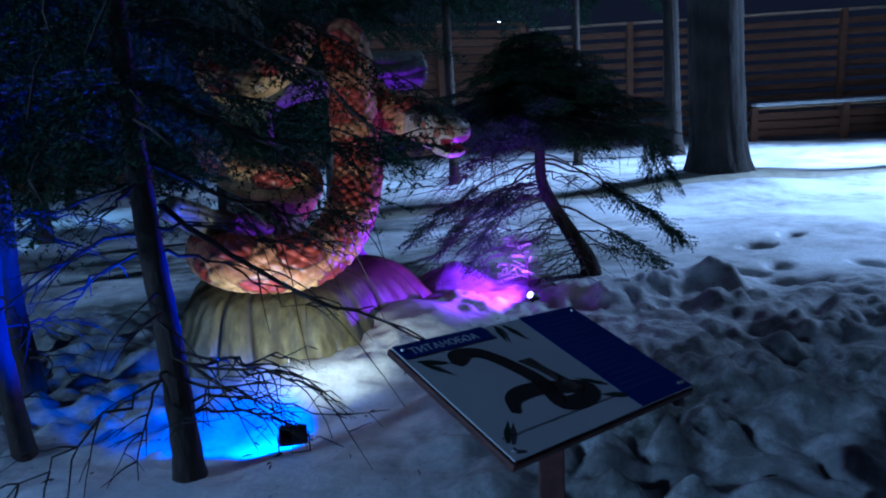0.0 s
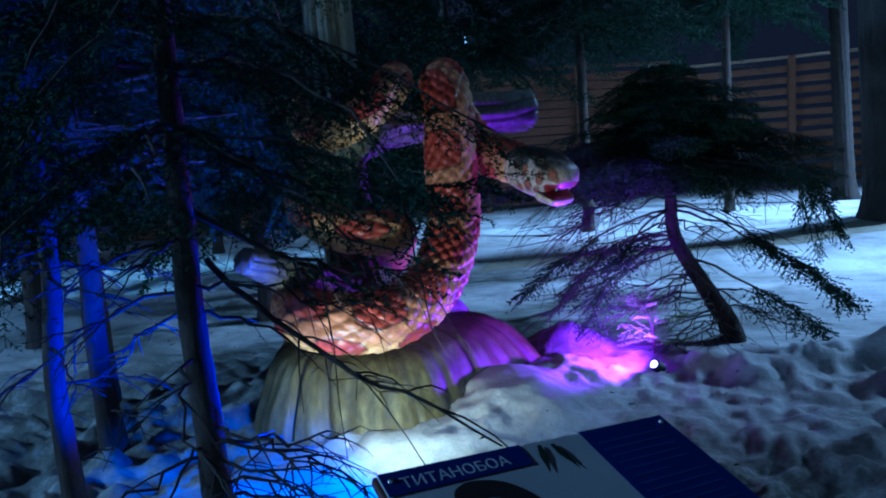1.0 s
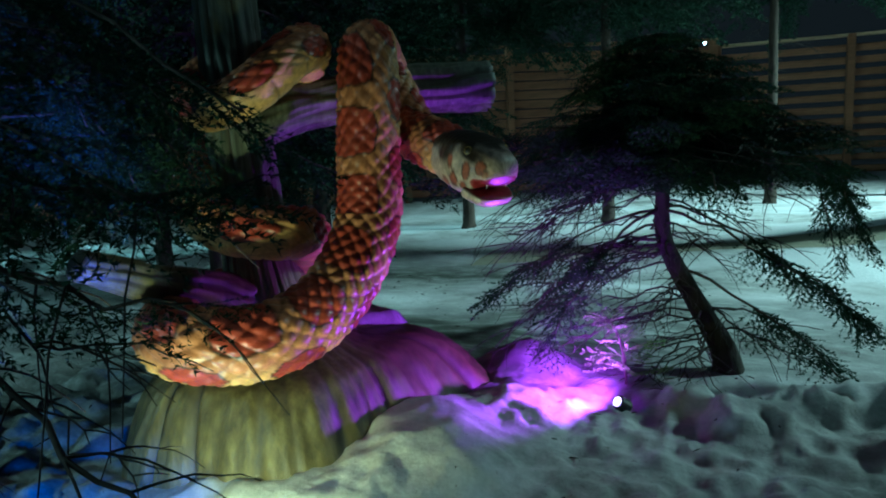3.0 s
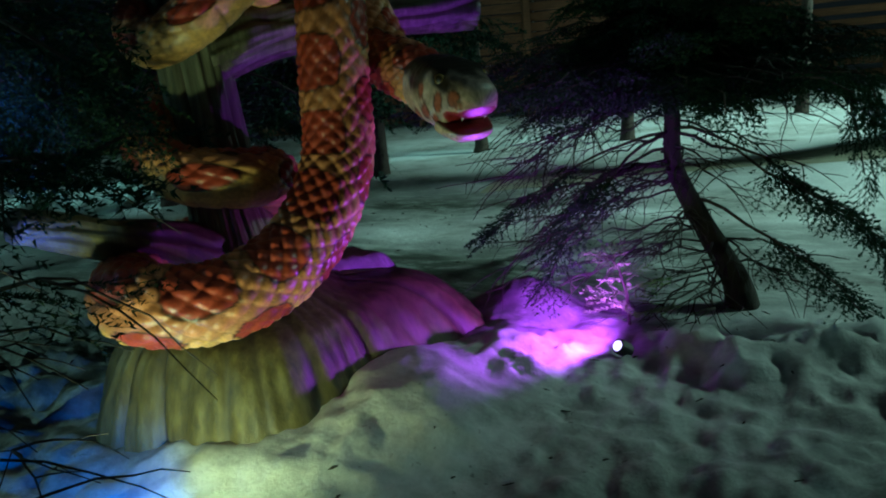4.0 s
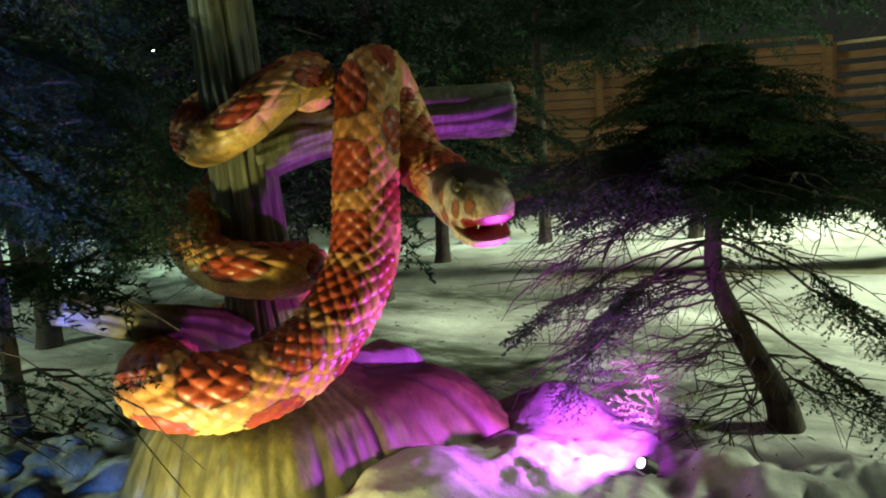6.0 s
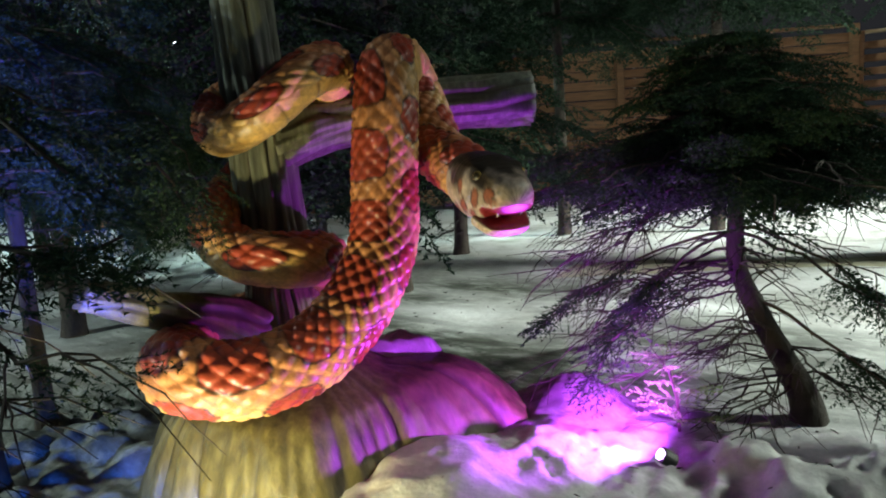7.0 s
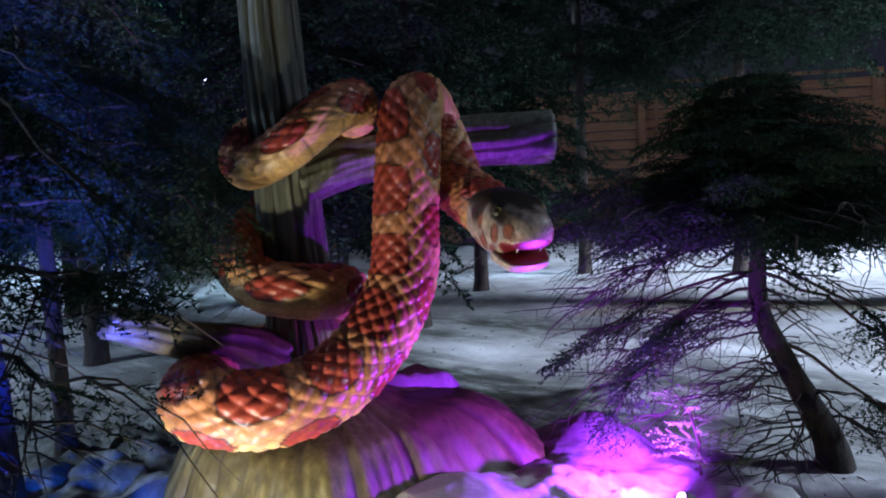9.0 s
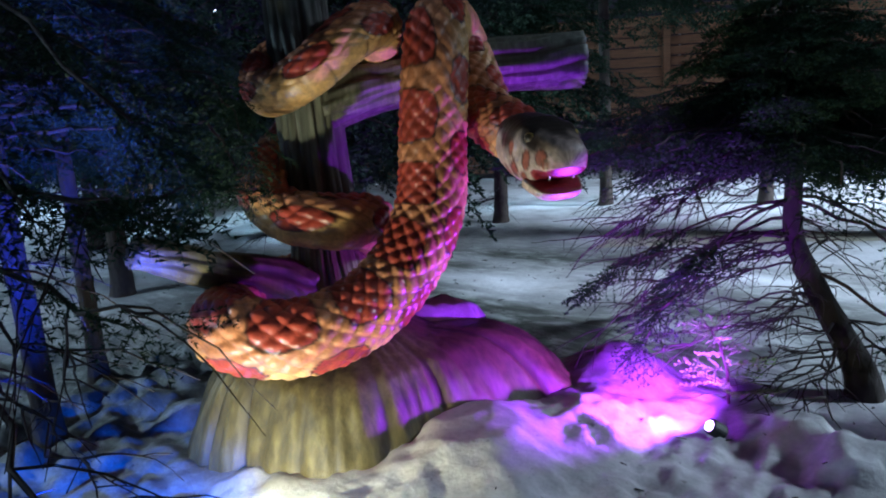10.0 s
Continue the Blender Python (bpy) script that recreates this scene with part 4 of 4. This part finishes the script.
# spruces behind the sculpture
FAR = [(-2.9, 5.8, 5.5, 1.45, 1.5), (-2.75, 7.2, 6.0, 1.5, 1.6), (-4.6, 4.9, 6.0, 1.5, 1.6), (-5.2, 7.6, 7.0, 1.3, 1.9), (-3.2, 9.2, 7.0, 1.5, 1.8), (-7.4, 6.2, 7.0, 1.2, 1.9), (-6.8, 10.6, 8.0, 1.4, 2.0), (-9.6, 9.0, 8.0, 1.3, 2.1), (-2.5, 11.0, 9.0, 3.0, 2.1), (-0.5, 11.6, 9.0, 3.2, 2.0), (1.9, 14.2, 9.5, 3.8, 2.2)]
for i, (x, y, h, c, reach) in enumerate(FAR):
    build_spruce((x, y, 0), [(0, 0, -0.1), (0.03, 0.0, 1.0), (0.0, 0.0, h + 0.2)], 0.09, h, c, reach, 15, 7, 30 + i, "dark spruce standing in the snow behind", dead=8, dead_reach=0.8, detail=0.32, spray_size=1.5, gap=0.095)


# ---- hanging bough before the snake, part of a spruce behind the way ----
def build_bough():
    rng = np.random.default_rng(77)
    t = thing("spruce_bough", (-1.0, 2.42, 1.5), "low needled spruce bough reaching over the snow", "branch")
    kinds = [spray(rng) for _ in range(5)]
    anchors, ways, sizes, woods = [], [], [], []
    for root, end, sag, n in (((0.0, 0.0, 0.0), (0.98, 0.1, -0.22), 0.10, 13), ((0.0, 0.0, -0.25), (0.70, 0.18, -0.50), 0.08, 7), ((0.02, 0, -0.45), (1.05, -0.2, -0.92), 0.05, 6)):
        u = np.linspace(0, 1, 12)[:, None]
        q = np.array(root) * (1 - u) + np.array(end) * u + np.array([0, 0, -sag]) * (4 * u * (1 - u)) + rng.normal(0, 0.012, (12, 3))
        woods.append(tube(q, np.linspace(0.012, 0.003, 12), 6))
        for e in np.linspace(0.4, 1, n) if sag > 0.06 else ():
            i = min(11, int(e * 11))
            d = unit(q[min(11, i + 1)] - q[max(0, i - 1)])
            a = rng.choice([-1, 1]) * rng.uniform(0.2, 0.9)
            anchors.append(q[i])
            ways.append(np.array([d[0] * math.cos(a) - d[1] * math.sin(a), d[0] * math.sin(a) + d[1] * math.cos(a), d[2] - rng.uniform(0.0, 0.5)]))
            sizes.append(rng.uniform(0.45, 0.85))
        for _ in range(7):
            i = rng.integers(3, 11)
            q2 = limb(rng, q[i], rng.uniform(-1.4, 1.4), rng.uniform(0.15, 0.42), 0.0, rng.uniform(0.3, 1.4), 6)
            woods.append(tube(q2, np.linspace(0.004, 0.0012, 6), 4))
    put("needles", triangles("needles", sprays_for(rng, kinds, anchors, ways, sizes), NEEDLES), t)
    v, f = joined(woods)
    tagged(put("twig_wood", mesh_of("twig_wood", v, f, TWIG), t), kind="stuff")


build_bough()


def build_seedling():
    rng = np.random.default_rng(5)
    t = thing("spruce_seedling", (0.47, 4.80, 0.05), "small spruce seedling in the snow beside the spot lamp", "seedling")
    kinds = [spray(rng, 0.24, 6, 0.019, 0.0032, 70) for _ in range(3)]
    stem = np.array([(0, 0, -0.05), (-0.01, 0.0, 0.15), (-0.05, 0.01, 0.28), (-0.13, 0.0, 0.40)])
    v, f = tube(stem, [0.008, 0.007, 0.005, 0.002], 8)
    put("stem", mesh_of("stem", v, f, BARK), t)
    anchors, ways, sizes = [], [], []
    for i in range(13):
        z = 0.05 + 0.33 * i / 13
        o = np.array([np.interp(z, stem[:, 2], stem[:, c]) for c in range(3)])
        a = i * 2.4
        anchors.append(o)
        ways.append(np.array([math.cos(a), math.sin(a), 0.3 + rng.uniform(-0.3, 0.3)]))
        sizes.append((1.25 - 2.0 * (z - 0.05)) * rng.uniform(0.7, 1.1))
    put("needles", triangles("needles", sprays_for(rng, kinds, anchors, ways, sizes), LAMPLIT_NEEDLES), t, "light green needles, lamp light put into the colour")


build_seedling()


def build_litter():
    """Twig bits, cones and needle clumps lying on the snow."""
    rng = np.random.default_rng(19)
    pieces = []
    for _ in range(420):
        x, y = rng.uniform(-5.5, 1.2), rng.uniform(2.2, 8.0)
        if math.hypot(x + 1.0, y - 3.95) < 0.9:
            continue
        a, ln = rng.uniform(0, 6.28), rng.uniform(0.006, 0.03)
        z = float(ground_height(np.array(x), np.array(y))) + 0.001
        d = np.array([math.cos(a), math.sin(a), 0]) * ln
        o = np.array([x, y, z])
        pieces.append(tube([o - d, o + np.array([0, 0, 0.002]), o + d], [0.0012, rng.uniform(0.002, 0.006), 0.0012], 5))
    v, f = joined(pieces)
    tagged(put("fallen_twigs", mesh_of("fallen_twigs", v, f, TWIG)), "dark twig bits and cones strewn on snow", "litter", kind="stuff")


build_litter()


# ---- thick old trunks on the open snow ----
def build_old_trunk(x, y, r, height, lean, seed, label):
    rng = np.random.default_rng(seed)
    t = thing("old_tree", (x, y, 0), label, "tree")
    z = np.linspace(-0.1, height, 60)
    path = np.stack([lean * z / height, 0 * z, z], 1)
    rad = r * (1 - 0.25 * z / height) + r * 0.5 * np.exp(-np.clip(z - 0.1, 0, 99) / 0.22)
    v, f, g = fluted(path, rad, 72, 13, 0.05, seed)
    v = v + rng.normal(0, r * 0.012, v.shape)
    put("trunk", mesh_of("trunk", v, f, BACKLIT_BARK), t)
    woods = []
    for k in range(10):
        q = limb(rng, np.array([lean * 0.8, 0, height * rng.uniform(0.6, 0.98)]), rng.uniform(0, 6.28), rng.uniform(1.2, 2.6), 0.5, 0.2)
        woods.append(tube(q, np.linspace(r * 0.25, 0.01, len(q)), 7))
    for wv, wf in woods:
        put("limb", mesh_of("limb", wv, wf, BACKLIT_BARK), t)


build_old_trunk(3.5, 10.2, 0.40, 9.0, -0.45, 61, "thick old trunk rising from a snow mound")
build_old_trunk(4.1, 15.2, 0.17, 9.0, -0.3, 62, "slender bare trunk before the fence")
build_old_trunk(7.6, 11.3, 0.30, 9.0, 0.2, 63, "dark old trunk at the edge of the snow")


# ---- lamps ----
def build_flood_lamp():
    t = thing("flood_lamp", FRONT, "black LED flood lamp standing in the snow", "lamp")
    t.matrix_world = Matrix.Translation(FRONT) @ Matrix.Rotation(radians(16), 4, "Z")
    tilt = Matrix.Rotation(radians(-40), 4, "X")
    part("housing", box((0.115, 0.035, 0.075), bevel=0.006, turn=tilt), BLACK_METAL, t)
    part("glass", box((0.098, 0.004, 0.06), tilt @ Vector((0, 0.0195, 0)), turn=tilt), GLASS, t, "dark front glass")
    for i in range(7):
        part("fin", box((0.003, 0.014, 0.062), tilt @ Vector((-0.042 + 0.014 * i, -0.0235, 0)), turn=tilt), BLACK_METAL, t)
    for m in (-1, 1):
        part("bracket_arm", box((0.005, 0.022, 0.09), (m * 0.062, 0, -0.036), 0.001), BLACK_METAL, t)
    part("bracket_foot", box((0.129, 0.024, 0.005), (0, 0, -0.082), 0.001), BLACK_METAL, t)
    pts = [(-0.05, -0.02, -0.06), (-0.2, -0.06, -0.09), (-0.45, -0.02, -0.07), (-0.9, -0.25, -0.05)]
    v, f = tube(curve_points(pts, 0.03)[0], [0.005] * len(curve_points(pts, 0.03)[0]), 8)
    put("cable", mesh_of("cable", v, f, BLACK_METAL), t)


def build_side_lamp():
    t = thing("spot_lamp", SIDE, "small round LED spot lamp in the snow", "lamp")
    aim = look((0, 0, 0), (-0.75, -0.75, 0.75)).to_3x3().to_4x4()
    part("housing", rod(0.034, 0.07, turn=aim, bevel=0.005), BLACK_METAL, t, smooth=False)
    part("lens", rod(0.022, 0.006, tuple(aim @ Vector((0, 0, -0.037))), turn=aim), LED_GLOW, t, "glowing coloured lens")
    part("ground_spike", rod(0.008, 0.16, (0, 0, -0.09), 10, 0.002), BLACK_METAL, t)


def build_street_lamp(x, y, z, label, head_only=False):
    t = thing("street_lamp", (x, y, 0), label, "street lamp", "street lamps")
    part("pole", rod(0.07, z - 0.1, (0, 0, (z - 0.1) / 2), 16, 0.045), GALVANISED, t)
    part("base_collar", rod(0.11, 0.25, (0, 0, 0.125), 16, 0.09), GALVANISED, t)
    part("cap", rod(0.17, 0.09, (0, 0, z + 0.27), 20, 0.06), BLACK_METAL, t)
    part("globe", rod(0.11, 0.20, (0, 0, z + 0.36 + 0.02 if head_only else z + 0.42), 20, 0.11, bevel=0.03), LAMP_GLOW, t, "glowing lamp glass")


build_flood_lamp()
build_side_lamp()
# unseen post added to carry the right-hand fill light
build_street_lamp(FILL_RIGHT[0], FILL_RIGHT[1], FILL_RIGHT[2] - 0.7, "unseen grey park lamp with a bright head")
# hidden post added for the back fill light
build_street_lamp(FILL_BACK[0], FILL_BACK[1], FILL_BACK[2] - 0.7, "distant park lamp with a bright head")
build_street_lamp(STREET_FRONT[0], STREET_FRONT[1], STREET_FRONT[2] - 0.7, "unseen grey park lamp with a bright head")
build_street_lamp(-17.0, 16.0, 4.8, "distant park lamp with a bright head")
build_street_lamp(1.0, 75.0, 9.2, "distant park lamp with a bright head")
def build_tube_lamp():
    t = thing("tube_lamp", (-9.4, 40.0, 0), "distant pole with a lit vertical tube", "street lamp", "street lamps")
    part("pole", rod(0.08, 7.6, (0, 0, 3.8), 12), GALVANISED, t)
    part("tube", rod(0.06, 0.9, (0, 0, 8.05), 12, bevel=0.02), TUBE_GLOW, t, "glowing glass tube")


build_tube_lamp()
build_street_lamp(14.5, 60.0, 9.0, "distant park lamp with a bright head")


# ---- information sign ----
def build_sign():
    # board corners: upper left, upper right, lower left
    ul, ur, ll = Vector((0.076, 1.506, 0.836)), Vector((0.518, 1.951, 0.779)), Vector((0.286, 1.173, 0.718))
    ex = (ur - ul)
    width = ex.length
    ex.normalize()
    ey = (ul - ll)
    ey = ey - ex * ey.dot(ex)
    height = ey.length
    ey.normalize()
    ez = ex.cross(ey)
    m = Matrix((ex, ey, ez)).transposed().to_4x4()
    m.translation = ll + ex * (ul - ll).dot(ex) * 0
    t = thing("information_sign", (0, 0, 0), "tilted information board about a snake on a brown post", "sign")
    t.matrix_world = m
    w, h = width, height
    part("backing", box((w + 0.012, h + 0.012, 0.016), (w / 2, h / 2, -0.010), 0.003), RUST_METAL, t, "brown metal backing tray")
    part("panel", box((w, h, 0.004), (w / 2, h / 2, 0.002), 0.0008), WHITE_PRINT, t, "white printed panel")
    part("blue_field", box((w * 0.34, h, 0.001), (w * 0.83, h / 2, 0.0062)), BLUE_PRINT, t, "dark blue text column")
    part("title_bar", box((w * 0.44, h * 0.13, 0.001), (w * 0.22, h * 0.935, 0.0062)), BLUE_PRINT, t, "dark blue title bar")
    fc = bpy.data.curves.new("title", "FONT")
    fc.body, fc.size, fc.extrude = "ТИТАНОБОА", h * 0.082, 0.0004
    fc.materials.append(PALE_PRINT)
    tx = put("title", fc, t, "pale title lettering")
    tx.location = (w * 0.045, h * 0.895, 0.0073)
    rng = random.Random(4)
    for i in range(17):
        y = h * (0.9 - 0.047 * i)
        ln = w * (0.27 if i % 6 != 5 else 0.15) * rng.uniform(0.9, 1.0)
        part("text_bar", box((ln, h * 0.012, 0.0006), (w * 0.69 + ln / 2, y, 0.0071)), TEXT_PRINT, t)
    part("rule", box((w * 0.6, 0.0015, 0.0006), (w * 0.33, h * 0.14, 0.0056)), DARK_PRINT, t)
    # printed snake shape and a small figure-free plant motif
    pts = [(0.17, 0.26), (0.22, 0.36), (0.33, 0.38), (0.45, 0.33), (0.55, 0.27), (0.50, 0.20), (0.38, 0.22), (0.40, 0.40), (0.36, 0.62), (0.30, 0.77), (0.22, 0.80), (0.16, 0.72)]
    q = curve_points([(x * w, y * h, 0.0052) for x, y in pts], 0.008)[0]
    wd = np.interp(np.linspace(0, 1, len(q)), [0, 0.1, 0.5, 0.9, 0.96, 1], [0.010, 0.022, 0.024, 0.02, 0.026, 0.012])
    d = unit(np.gradient(q[:, :2], axis=0))
    o = np.stack([-d[:, 1], d[:, 0], 0 * d[:, 0]], 1) * wd[:, None]
    v = np.concatenate([q - o, q + o])
    n = len(q)
    put("printed_snake", mesh_of("printed_snake", v, [(i, i + 1, n + i + 1, n + i) for i in range(n - 1)], DARK_PRINT, False), t, "dark printed snake picture")
    q = np.array([(0.50, 0.28), (0.48, 0.42), (0.46, 0.52), (0.44, 0.62)]) * np.array([w, h])
    wd = np.array([0.020, 0.015, 0.014, 0.022])
    v = [(x - k, y, 0.0060) for (x, y), k in zip(q, wd)] + [(x + k, y, 0.0060) for (x, y), k in zip(q, wd)]
    put("printed_trunk", mesh_of("printed_trunk", v, [(i, i + 4, i + 5, i + 1) for i in range(3)], BARK, False), t, "brown printed tree stump picture")
    for x, y, a in ((0.03, 0.82, -0.35), (0.04, 0.80, -1.0), (0.50, 0.97, -1.9), (0.54, 0.96, -1.4), (0.63, 0.25, 2.5), (0.66, 0.12, 2.8), (0.03, 0.10, 0.8)):
        me = mesh_of("printed_leaf", [(0, -0.004, 0), (0.03, -0.008, 0), (0.075, 0, 0), (0.03, 0.009, 0), (0, 0.004, 0)], [(0, 1, 2, 3, 4)], LEAF_PRINT, False)
        ob = put("printed_leaf", me, t)
        ob.matrix_local = Matrix.Translation((x * w, y * h, 0.0078)) @ Matrix.Rotation(a, 4, "Z")
    for x, y in ((0.025, 0.95), (0.975, 0.95), (0.025, 0.05), (0.975, 0.05), (0.955, 0.05)):
        part("bolt", rod(0.006, 0.005, (x * w, y * h, 0.0085), 12, 0.004), CHROME, t)
    foot = m.inverted() @ Vector((0, 0, 0))
    centre = m @ Vector((w * 0.47, h * 0.42, -0.03))
    post = box((0.06, 0.06, centre.z + 0.15), (centre.x, centre.y, (centre.z - 0.15) / 2), 0.004)
    ob = part("post", post, RUST_METAL, t, "brown square steel post")
    ob.matrix_parent_inverse = m.inverted()


build_sign()
